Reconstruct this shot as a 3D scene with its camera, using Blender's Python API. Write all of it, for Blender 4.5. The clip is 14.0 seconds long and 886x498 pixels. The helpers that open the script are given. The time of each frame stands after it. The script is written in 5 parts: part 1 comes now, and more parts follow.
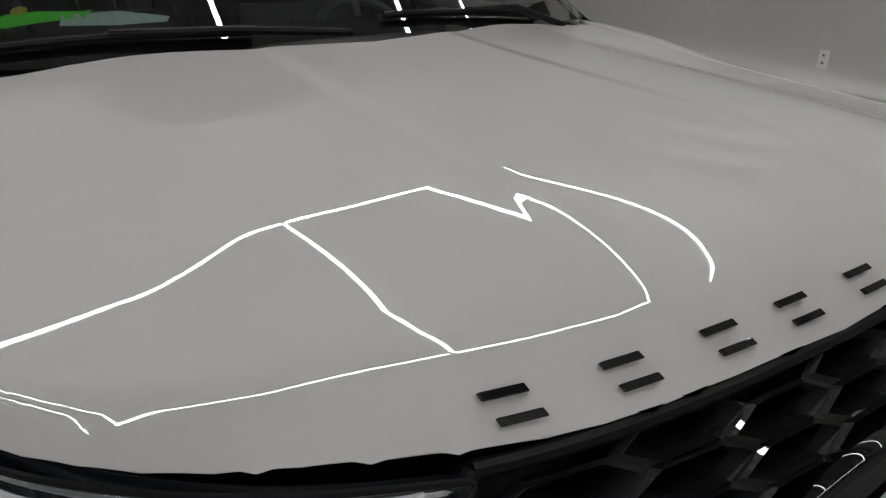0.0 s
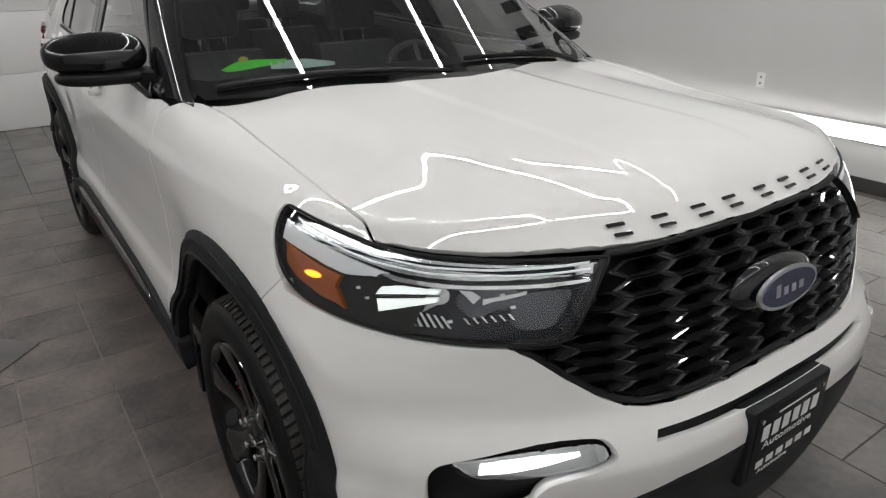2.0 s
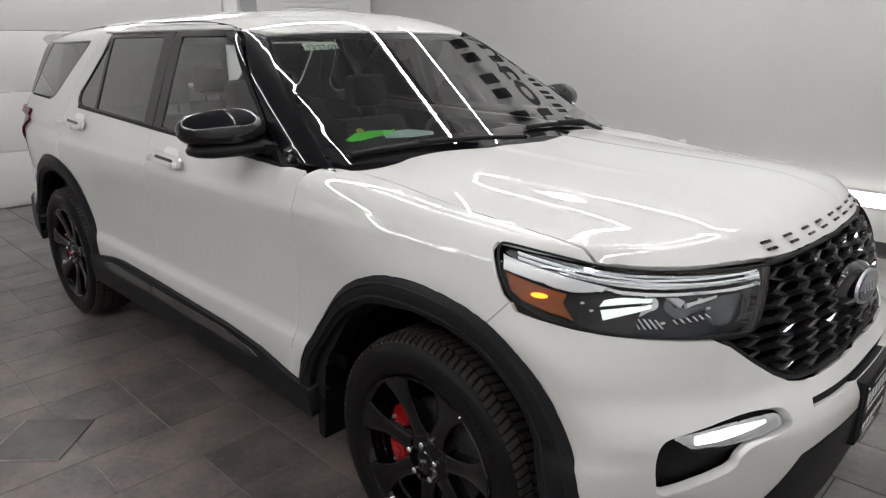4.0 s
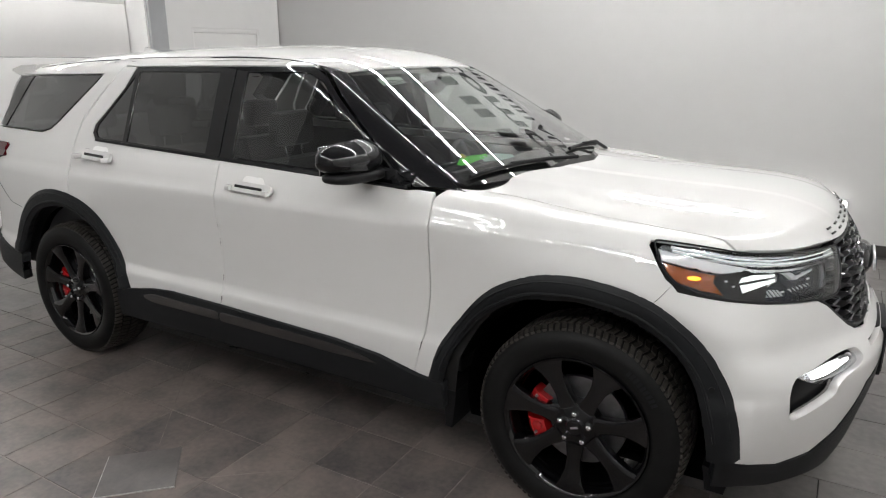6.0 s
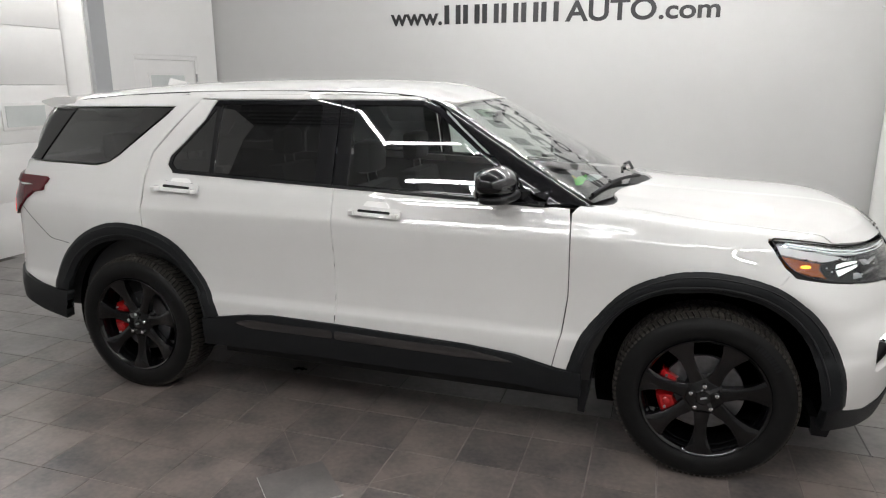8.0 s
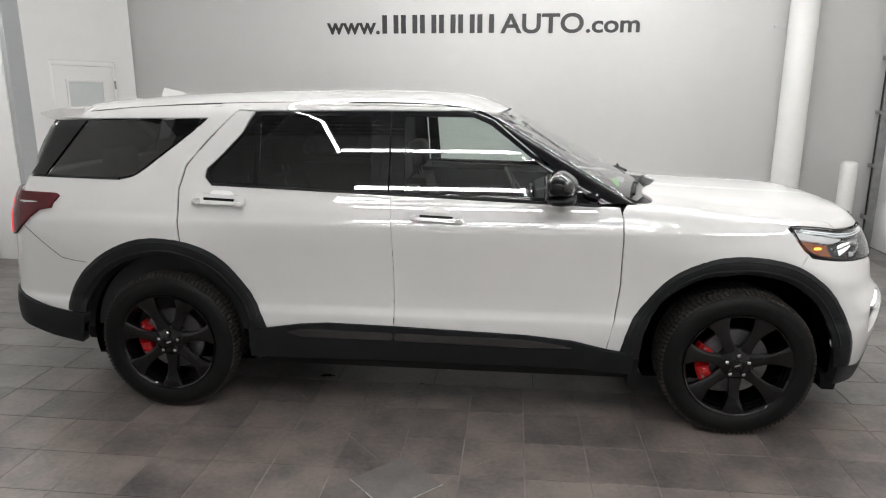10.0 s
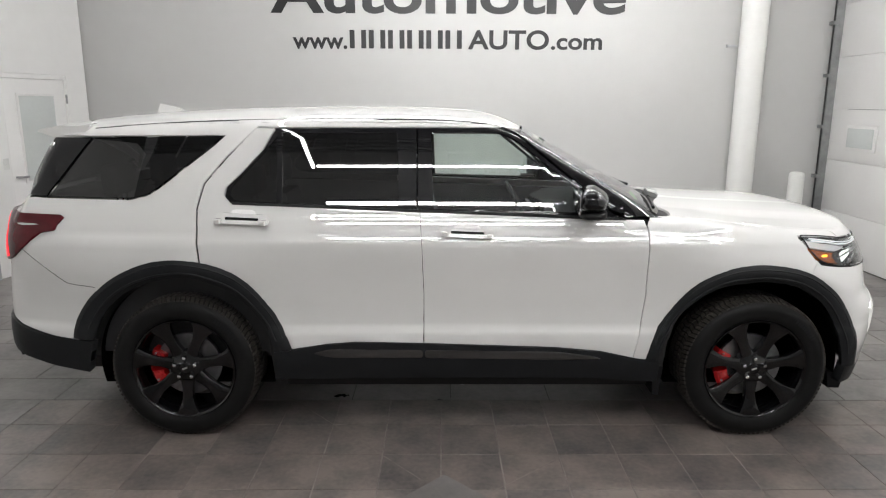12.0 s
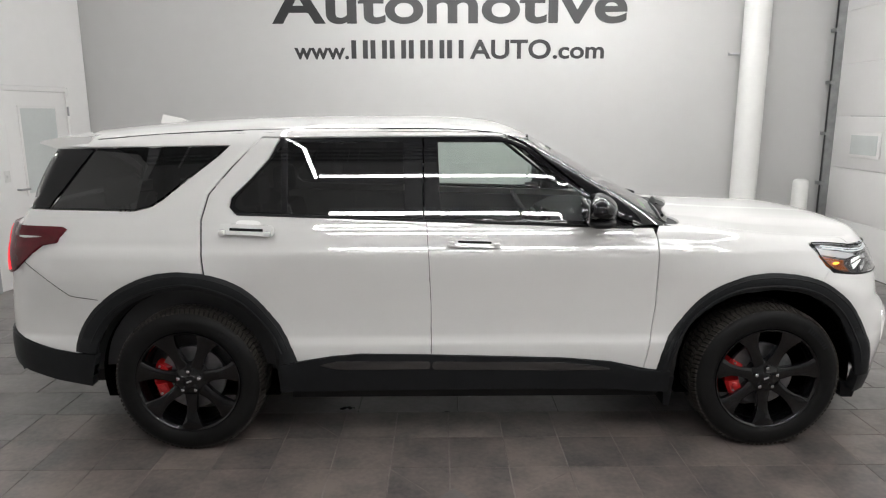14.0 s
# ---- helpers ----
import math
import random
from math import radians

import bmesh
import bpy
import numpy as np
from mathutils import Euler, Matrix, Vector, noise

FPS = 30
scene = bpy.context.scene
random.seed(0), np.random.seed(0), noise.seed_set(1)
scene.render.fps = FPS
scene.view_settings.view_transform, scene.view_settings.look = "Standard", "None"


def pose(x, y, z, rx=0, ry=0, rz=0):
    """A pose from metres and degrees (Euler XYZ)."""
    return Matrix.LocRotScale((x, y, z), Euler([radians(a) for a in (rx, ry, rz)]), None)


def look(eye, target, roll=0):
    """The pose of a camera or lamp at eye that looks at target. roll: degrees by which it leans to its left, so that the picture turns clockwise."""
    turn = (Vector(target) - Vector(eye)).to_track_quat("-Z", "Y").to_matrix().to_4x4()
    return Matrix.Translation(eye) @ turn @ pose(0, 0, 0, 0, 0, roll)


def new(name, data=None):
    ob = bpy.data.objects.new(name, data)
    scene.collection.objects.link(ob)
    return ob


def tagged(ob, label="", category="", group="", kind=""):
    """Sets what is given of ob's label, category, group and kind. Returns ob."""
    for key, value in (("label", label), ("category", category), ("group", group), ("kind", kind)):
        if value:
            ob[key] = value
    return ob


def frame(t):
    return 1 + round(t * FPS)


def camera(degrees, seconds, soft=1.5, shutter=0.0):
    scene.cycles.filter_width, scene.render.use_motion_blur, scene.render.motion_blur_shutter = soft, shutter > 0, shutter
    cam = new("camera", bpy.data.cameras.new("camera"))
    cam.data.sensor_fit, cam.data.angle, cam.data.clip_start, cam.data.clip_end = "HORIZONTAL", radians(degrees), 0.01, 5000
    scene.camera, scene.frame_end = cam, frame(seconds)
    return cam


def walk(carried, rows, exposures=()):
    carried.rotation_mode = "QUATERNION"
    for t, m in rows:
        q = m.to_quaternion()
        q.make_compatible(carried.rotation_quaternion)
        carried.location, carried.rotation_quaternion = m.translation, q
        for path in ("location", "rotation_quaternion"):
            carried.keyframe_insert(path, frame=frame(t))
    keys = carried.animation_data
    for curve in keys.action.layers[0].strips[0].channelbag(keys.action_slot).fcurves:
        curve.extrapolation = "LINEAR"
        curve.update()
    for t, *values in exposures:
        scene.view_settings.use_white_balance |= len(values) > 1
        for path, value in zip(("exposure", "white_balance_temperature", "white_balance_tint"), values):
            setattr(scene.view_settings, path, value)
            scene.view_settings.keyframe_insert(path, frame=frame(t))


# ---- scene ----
cam = camera(66.8, 14.0, soft=1.2)
PATH = [
    (0, (2.575, -0.652, 1.425), (1.028, 0.292, 0.579), -0.4),
    (0.5, (2.655, -0.806, 1.46), (1.119, 0.155, 0.612), -0.3),
    (1, (2.772, -1.013, 1.498), (1.246, -0.039, 0.65), -0.2),
    (1.5, (2.916, -1.176, 1.541), (1.398, -0.188, 0.694), -0.3),
    (2, (3.047, -1.37, 1.581), (1.541, -0.322, 0.787), -0.4),
    (2.5, (3.112, -1.607, 1.606), (1.627, -0.46, 0.914), -0.1),
    (3, (3.078, -1.825, 1.614), (1.647, -0.579, 0.982), -0.1),
    (3.5, (2.934, -1.99, 1.589), (1.549, -0.68, 0.983), -0.1),
    (5.8, (2.309, -2.965, 1.655), (1.28, -1.338, 1.114), -0.2),
    (6, (2.226, -3.067, 1.666), (1.247, -1.408, 1.129), -0.1),
    (6.5, (2.028, -3.363, 1.711), (1.156, -1.641, 1.186), -0.1),
    (7, (1.789, -3.568, 1.72), (1.029, -1.789, 1.213), 0.0),
    (7.5, (1.528, -3.705, 1.725), (0.85, -1.889, 1.234), -0.0),
    (8, (1.281, -3.882, 1.723), (0.68, -2.035, 1.247), 0.0),
    (10.5, (0.178, -4.313, 1.763), (0.049, -2.371, 1.302), 0.2),
    (11, (0.01, -4.298, 1.757), (-0.066, -2.351, 1.304), 0.3),
    (11.5, (-0.118, -4.314, 1.769), (-0.143, -2.362, 1.332), 0.2),
    (12, (-0.165, -4.332, 1.777), (-0.152, -2.378, 1.351), 0.2),
    (12.5, (-0.185, -4.319, 1.762), (-0.148, -2.363, 1.348), 0.1),
    (13, (-0.204, -4.326, 1.764), (-0.146, -2.369, 1.358), 0.1),
    (13.5, (-0.208, -4.321, 1.775), (-0.174, -2.362, 1.374), -0.1),
    (14, (-0.201, -4.292, 1.768), (-0.188, -2.332, 1.371), -0.2),
]
walk(cam, [(t, look(eye, target, roll)) for t, eye, target, roll in PATH],
     exposures=[(0, -1.62), (.5, -1.5), (1, -.88), (1.5, -.65), (2, -.54), (3, -.48), (3.5, -.46), (5.8, -.15), (10, .0), (14, .0)])

import functools
from mathutils import geometry

# ---- light ----
world = bpy.data.worlds.new("world")
scene.world = world
world.use_nodes = True
world.node_tree.nodes["Background"].inputs[0].default_value = (.8, .8, .8, 1)
world.node_tree.nodes["Background"].inputs[1].default_value = 0.02


# ---- materials ----
def material(name, color, rough=.5, metal=0.0, coat=0.0, vary=0.0, scale=6.0, bump=0.0, bump_scale=60.0, spec=.5,
             coat_rough=.03, coat_ior=1.5, tone=None, rough_vary=0.0, per_object=0.0, in_place=False):
    """A surface: base colour with stains at one scale and grain at another, roughness that varies, and fine relief."""
    m = bpy.data.materials.new(name)
    m.use_nodes = True
    nt = m.node_tree
    b = nt.nodes["Principled BSDF"]
    b.inputs["Base Color"].default_value = (*color, 1)
    b.inputs["Roughness"].default_value = rough
    b.inputs["Metallic"].default_value = metal
    b.inputs["Coat Weight"].default_value = coat
    b.inputs["Coat Roughness"].default_value = coat_rough
    b.inputs["Coat IOR"].default_value = coat_ior
    b.inputs["Specular IOR Level"].default_value = spec
    coord = nt.nodes.new("ShaderNodeNewGeometry" if in_place else "ShaderNodeTexCoord")

    def noise_at(s, detail=4.0):
        n = nt.nodes.new("ShaderNodeTexNoise")
        n.inputs["Scale"].default_value = s
        n.inputs["Detail"].default_value = detail
        nt.links.new(coord.outputs["Position" if in_place else "Object"], n.inputs["Vector"])
        return n

    if vary or per_object:
        n = noise_at(scale)
        fine = noise_at(scale * 9, 2.0)
        add = nt.nodes.new("ShaderNodeMath")
        add.operation = "MULTIPLY_ADD"
        nt.links.new(fine.outputs[0], add.inputs[0])
        add.inputs[1].default_value = .4
        nt.links.new(n.outputs[0], add.inputs[2])
        value = add.outputs[0]
        if per_object:
            info = nt.nodes.new("ShaderNodeObjectInfo")
            more = nt.nodes.new("ShaderNodeMath")
            more.operation = "MULTIPLY_ADD"
            nt.links.new(info.outputs["Random"], more.inputs[0])
            more.inputs[1].default_value = per_object
            nt.links.new(value, more.inputs[2])
            value = more.outputs[0]
        ramp = nt.nodes.new("ShaderNodeValToRGB")
        tone = tone or tuple(c * (1 - vary) for c in color)
        ramp.color_ramp.elements[0].position, ramp.color_ramp.elements[0].color = .45, (*tone, 1)
        ramp.color_ramp.elements[1].position, ramp.color_ramp.elements[1].color = .95 + per_object * .6, (*color, 1)
        nt.links.new(value, ramp.inputs[0])
        nt.links.new(ramp.outputs[0], b.inputs["Base Color"])
    if rough_vary:
        n = noise_at(scale * 1.7)
        mr = nt.nodes.new("ShaderNodeMapRange")
        mr.inputs[1].default_value, mr.inputs[2].default_value = .3, .7
        mr.inputs[3].default_value, mr.inputs[4].default_value = rough - rough_vary, rough + rough_vary
        nt.links.new(n.outputs[0], mr.inputs[0])
        nt.links.new(mr.outputs[0], b.inputs["Roughness"])
    if bump:
        n = noise_at(bump_scale, 3.0)
        bp = nt.nodes.new("ShaderNodeBump")
        bp.inputs["Strength"].default_value = bump
        bp.inputs["Distance"].default_value = .002
        nt.links.new(n.outputs[0], bp.inputs["Height"])
        nt.links.new(bp.outputs[0], b.inputs["Normal"])
    return m


def glowing(name, color, strength):
    m = bpy.data.materials.new(name)
    m.use_nodes = True
    b = m.node_tree.nodes["Principled BSDF"]
    b.inputs["Base Color"].default_value = (*color, 1)
    b.inputs["Emission Color"].default_value = (*color, 1)
    b.inputs["Emission Strength"].default_value = strength
    return m


def glass(name, tint, rough=0.0, reflect=1.72):
    """Thin tinted pane: clear through, with the gloss of glass on top."""
    m = bpy.data.materials.new(name)
    m.use_nodes = True
    nt = m.node_tree
    nt.nodes.remove(nt.nodes["Principled BSDF"])
    out = nt.nodes["Material Output"]
    clear = nt.nodes.new("ShaderNodeBsdfTransparent")
    clear.inputs[0].default_value = (*tint, 1)
    gloss = nt.nodes.new("ShaderNodeBsdfGlossy")
    gloss.inputs["Roughness"].default_value = rough
    fres = nt.nodes.new("ShaderNodeFresnel")
    fres.inputs[0].default_value = reflect
    # both faces of the pane reflect: 2F / (1 + F)
    twice, plus, both = (nt.nodes.new("ShaderNodeMath") for _ in range(3))
    twice.operation, plus.operation, both.operation = "MULTIPLY", "ADD", "DIVIDE"
    twice.inputs[1].default_value, plus.inputs[1].default_value = 2.0, 1.0
    nt.links.new(fres.outputs[0], twice.inputs[0])
    nt.links.new(fres.outputs[0], plus.inputs[0])
    nt.links.new(twice.outputs[0], both.inputs[0])
    nt.links.new(plus.outputs[0], both.inputs[1])
    gloss.inputs["Color"].default_value = (1, 1, 1, 1)
    mix = nt.nodes.new("ShaderNodeMixShader")
    nt.links.new(both.outputs[0], mix.inputs[0])
    nt.links.new(clear.outputs[0], mix.inputs[1])
    nt.links.new(gloss.outputs[0], mix.inputs[2])
    nt.links.new(mix.outputs[0], out.inputs[0])
    return m


PAINT = material("white_paint", (.72, .713, .701), rough=.6, coat=1.0, coat_rough=.005, coat_ior=1.95, vary=.02, scale=3, spec=.05)
# one white paint in two tones: lettered wall darkened, side walls lightened for bounce
WALL_DIMMED = material("white_wall_dimmed", (.54, .537, .530), rough=.55, vary=.05, scale=.8, bump=.12, bump_scale=140)
WALL_LIFTED = material("white_wall_lifted", (.85, .845, .835), rough=.6, vary=.05, scale=.9, bump=.12, bump_scale=140)
SOUTH_DIM = material("south_dimness_grey", (.32, .32, .322), rough=.6, vary=.08, scale=.9, bump=.12, bump_scale=140)
DOOR_PAINT = material("door_paint", (.85, .84, .83), rough=.45, vary=.04, scale=2)
CEILING = material("ceiling_deck", (.20, .20, .205), rough=.55, vary=.2, scale=1.5)
BASEBOARD = material("baseboard_tile", (.055, .05, .048), rough=.45, vary=.3, scale=5)
TILE = material("brown_floor_tile", (.205, .171, .155), rough=.36, vary=.35, scale=4.2, bump=.15, bump_scale=60, rough_vary=.07,
                tone=(.050, .048, .051), per_object=.21, in_place=True)
TILE_OUT = material("grey_floor_tile", (.22, .203, .195), rough=.40, vary=.35, scale=3.0, bump=.15, bump_scale=60, rough_vary=.05,
                    tone=(.088, .083, .083), per_object=.2, in_place=True)
TILE_REST = TILE_OUT.copy()
GROUT = material("dark_grout", (.07, .065, .062), rough=.8, vary=.2, scale=8)
DUSTY_GROUT = material("dusty_grout", (.32, .28, .262), rough=.8, vary=.6, scale=3.0, in_place=True)
SQUARE_REST = TILE.copy()
for joined in (TILE_REST, SQUARE_REST):
    for node in joined.node_tree.nodes:
        if node.type == "OBJECT_INFO":
            geo = joined.node_tree.nodes.new("ShaderNodeNewGeometry")
            joined.node_tree.links.new(geo.outputs["Random Per Island"], node.outputs["Random"].links[0].to_socket)
            break
LETTER = material("black_vinyl", (.012, .012, .013), rough=.45)
STEEL = material("galvanised_steel", (.42, .43, .43), rough=.42, metal=.9, vary=.3, scale=12)
PIPE = material("white_pipe", (.80, .80, .78), rough=.4, vary=.05, scale=5, bump=.1)
FROST = material("frosted_pane", (.62, .65, .64), rough=.35, vary=.08, scale=3)
LED = glowing("led_tube", (1.0, .996, .982), 68.0)
COVE = glowing("wall_strip_light", (1.0, .98, .95), 9.0)
BLACK_GLOSS = material("gloss_black", (.004, .004, .005), rough=.3, coat=.9, coat_rough=.008, spec=.05)
BLACK_TRIM = material("satin_black_trim", (.008, .008, .009), rough=.45, vary=.2, scale=20, bump=.05, bump_scale=300, spec=.2)
GRILLE_GLOSS = material("gloss_black_grille", (.010, .010, .011), rough=.3, coat=1.0, coat_rough=.01, coat_ior=1.9, spec=.2)
CLADDING = material("grained_black_plastic", (.013, .014, .0155), rough=.5, vary=.25, scale=9, bump=.25, bump_scale=700, spec=.2)
RUBBER = material("tyre_rubber", (.010, .010, .010), rough=.5, vary=.35, scale=16, bump=.15, bump_scale=260, spec=.16)
TREAD = material("dusty_tread", (.045, .040, .035), rough=.5, vary=.4, scale=30, spec=.4)
RIM = material("gloss_black_alloy", (.0025, .0025, .003), rough=.3, coat=1.0, coat_rough=.012, coat_ior=1.45, spec=.05)
CHROME = material("chrome", (.80, .80, .81), rough=.10, metal=1.0)
DISC = material("brake_disc_steel", (.24, .24, .25), rough=.38, metal=.9, vary=.3, scale=40)
CALIPER = material("red_caliper_paint", (.40, .010, .012), rough=.25, coat=.6)
WELL = material("wheel_well_felt", (.003, .003, .003), spec=.0, rough=.9, vary=.3, scale=20)
INNER = material("dark_inner_shell", (.008, .008, .008), rough=.8)
GLASS_FRONT = glass("clear_tinted_glass", (.80, .86, .83), reflect=1.53)
GLASS_SCREEN = glass("windscreen_glass", (.88, .93, .90), reflect=1.55)
GLASS_DARK = glass("privacy_glass", (.05, .052, .055), reflect=1.53)
LENS = glass("lamp_lens", (.93, .94, .95), reflect=1.3)
TAIL_RED = material("tail_lamp_red", (.11, .004, .010), rough=.2, coat=.35, spec=.2, vary=.5, scale=14)
TAIL_GLOW = glowing("tail_light_bar", (1.0, .03, .05), .8)
AMBER = material("amber_reflector", (.42, .10, .008), rough=.2, coat=1.0, vary=.4, scale=60)
AMBER_GLOW = glowing("amber_bulb", (1.0, .36, .02), 3.5)
LAMP_BLACK = material("lamp_bezel", (.010, .012, .020), rough=.25, coat=.3, spec=.2)
LAMP_CHROME = material("lamp_chrome", (.62, .63, .64), rough=.16, metal=1.0)
LAMP_SMOKE = material("smoked_reflector", (.10, .105, .12), rough=.2, metal=1.0)
LAMP_SILVER = material("lamp_silver", (.86, .87, .88), rough=.25, metal=.1, coat=.6)
DRL = glowing("daytime_light_guide", (.92, .95, .96), .3)
BEAM = glowing("low_beam", (.94, 1.0, .95), .95)
FOG_GLOW = glowing("front_fog_light", (1.0, 1.0, 1.0), 5.0)
BADGE_BLUE = material("badge_blue", (.012, .02, .06), rough=.2, coat=1.0)
SILVER = material("satin_silver", (.55, .56, .58), rough=.3, metal=.9)
SEAT = material("black_leather", (.026, .026, .028), rough=.55, vary=.2, scale=10)
DASH = material("dashboard_plastic", (.03, .03, .032), rough=.55, vary=.2, scale=12)
LINER = material("headliner", (.30, .29, .28), rough=.9)
PAPER = material("sticker_paper", (.62, .70, .62), rough=.6)
GREEN = material("green_sticker", (.10, .62, .05), rough=.5)
PALE = material("pale_sticker", (.42, .52, .50), rough=.5)
YELLOW = material("yellow_sticker", (.45, .40, .06), rough=.5)
WHITE_INK = material("white_print", (.75, .75, .75), rough=.5)
OUTLET = material("outlet_plastic", (.72, .72, .70), rough=.35)


# ---- building helpers ----
def mesh_object(name, bm, mat, smooth=False, bevel=0.0):
    if bevel:
        sharp = [e for e in bm.edges if len(e.link_faces) == 2 and e.calc_face_angle(0) > .6]
        bmesh.ops.bevel(bm, geom=sharp, offset=bevel, segments=2, affect="EDGES", profile=.5)
    bmesh.ops.recalc_face_normals(bm, faces=bm.faces)
    me = bpy.data.meshes.new(name)
    bm.to_mesh(me)
    bm.free()
    me.materials.append(mat)
    if smooth:
        me.shade_smooth()
        me.set_sharp_from_angle(angle=radians(38))
    return new(name, me)


def part(name, bm, mat, parent, label="", smooth=True, bevel=0.0):
    """Links a bmesh as one mesh object under a thing or a part."""
    ob = mesh_object(name, bm, mat, smooth, bevel)
    ob.parent = parent
    return tagged(ob, label)


def thing(name, label, category, at=(0, 0, 0), group="", kind=""):
    ob = new(name)
    ob.location = at
    ob.empty_display_size = .1
    return tagged(ob, label, category, group, kind)


def box(lo, hi, bm=None):
    bm = bm or bmesh.new()
    m = Matrix.Translation([(a + b) / 2 for a, b in zip(lo, hi)]) @ Matrix.Diagonal([*(b - a for a, b in zip(lo, hi)), 1])
    bmesh.ops.create_cube(bm, size=1, matrix=m)
    return bm


def rod(a, b, r, seg=16, bm=None, r2=None):
    bm = bm or bmesh.new()
    a, b = Vector(a), Vector(b)
    m = Matrix.Translation((a + b) / 2) @ (b - a).to_track_quat("Z", "Y").to_matrix().to_4x4()
    bmesh.ops.create_cone(bm, cap_ends=True, segments=seg, radius1=r, radius2=r if r2 is None else r2, depth=(b - a).length, matrix=m)
    return bm


def lathe(profile, seg=64, bm=None):
    """Turns (radius, y) pairs round the y axis."""
    bm = bm or bmesh.new()
    rings = []
    for r, y in profile:
        rings.append([bm.verts.new((r * math.cos(2 * math.pi * i / seg), y, r * math.sin(2 * math.pi * i / seg))) for i in range(seg)])
    for a, b in zip(rings, rings[1:]):
        for i in range(seg):
            bm.faces.new((a[i], a[(i + 1) % seg], b[(i + 1) % seg], b[i]))
    return bm


def slab(points, y0, y1, bm=None):
    """A plate with an (x, z) outline, from y0 to y1."""
    bm = bm or bmesh.new()
    a = [bm.verts.new((x, y0, z)) for x, z in points]
    b = [bm.verts.new((x, y1, z)) for x, z in points]
    bm.faces.new(a)
    bm.faces.new(b[::-1])
    for i in range(len(a)):
        j = (i + 1) % len(a)
        bm.faces.new((a[j], a[i], b[i], b[j]))
    return bm


def rounded(points, r, n=4):
    """An outline with its corners cut round."""
    out = []
    for i, p in enumerate(points):
        p, a, b = Vector(p), Vector(points[i - 1]), Vector(points[(i + 1) % len(points)])
        q = min(r, (a - p).length * .45, (b - p).length * .45)
        s, e = p + (a - p).normalized() * q, p + (b - p).normalized() * q
        for k in range(n + 1):
            t = k / n
            out.append(tuple((1 - t) ** 2 * s + 2 * t * (1 - t) * p + t * t * e))
    return out


def flowing(points, n=5, closed=False):
    """A smooth curve through points, sampled."""
    ps = [Vector(p) for p in points]
    out, m = [], len(ps)
    for i in range(m if closed else m - 1):
        g = (lambda k: ps[k % m]) if closed else (lambda k: ps[min(max(k, 0), m - 1)])
        a, b, c, d = g(i - 1), g(i), g(i + 1), g(i + 2)
        for k in range(n):
            t = k / n
            out.append(tuple(.5 * (2 * b + (c - a) * t + (2 * a - 5 * b + 4 * c - d) * t * t + (3 * b - a - 3 * c + d) * t ** 3)))
    if not closed:
        out.append(tuple(ps[-1]))
    return out


def tube(points, r, seg=8, bm=None):
    """A round bar along a line of points."""
    bm = bm or bmesh.new()
    ps = [Vector(p) for p in points]
    rings = []
    for i, p in enumerate(ps):
        d = (ps[min(i + 1, len(ps) - 1)] - ps[max(i - 1, 0)]).normalized()
        side = d.cross(Vector((0, 0, 1)))
        side = side.normalized() if side.length > .01 else Vector((1, 0, 0))
        up = side.cross(d)
        rings.append([bm.verts.new(p + r * (math.cos(2 * math.pi * k / seg) * side + math.sin(2 * math.pi * k / seg) * up)) for k in range(seg)])
    for a, b in zip(rings, rings[1:]):
        for k in range(seg):
            bm.faces.new((a[k], a[(k + 1) % seg], b[(k + 1) % seg], b[k]))
    bm.faces.new(rings[0][::-1])
    bm.faces.new(rings[-1])
    return bm


@functools.lru_cache(None)
def text_extent(text):
    """Left and right end and height of a line of text at size one."""
    cu = bpy.data.curves.new("measure", "FONT")
    cu.body = text
    cu.offset = .022
    tmp = bpy.data.objects.new("measure", cu)
    scene.collection.objects.link(tmp)
    me = bpy.data.meshes.new_from_object(tmp.evaluated_get(bpy.context.evaluated_depsgraph_get()))
    co = np.array([v.co for v in me.vertices])
    bpy.data.objects.remove(tmp)
    bpy.data.meshes.remove(me)
    return co[:, 0].min(), co[:, 0].max(), co[:, 1].max()


def lettering(name, text, width, height, depth, place, mat, parent=None, label="", bold=0.0):
    """A line of text as a solid, scaled to a width and height; place puts its lower left corner."""
    cu = bpy.data.curves.new(name, "FONT")
    cu.body = text
    cu.extrude = .02
    cu.offset = bold
    tmp = bpy.data.objects.new(name, cu)
    scene.collection.objects.link(tmp)
    me = bpy.data.meshes.new_from_object(tmp.evaluated_get(bpy.context.evaluated_depsgraph_get()))
    scene.collection.objects.unlink(tmp)
    bpy.data.objects.remove(tmp)
    co = np.array([v.co for v in me.vertices])
    lo, hi = co.min(0), co.max(0)
    size = hi - lo
    co = (co - (lo[0], 0, 0)) * (width / size[0], height / hi[1], depth / size[2])
    me.vertices.foreach_set("co", co.ravel())
    me.transform(place)
    me.materials.clear()
    me.materials.append(mat)
    ob = new(name, me)
    ob.parent = parent
    return tagged(ob, label)

# ---- the room ----
WALL_Y, BACK_X, FRONT_X, NEAR_Y, CEIL = 3.80, -5.0, 4.45, -5.7, 5.6


def structure(name, bm, mat, label, category, smooth=False, bevel=0.0):
    return tagged(mesh_object(name, bm, mat, smooth, bevel), label, category, kind="structure")


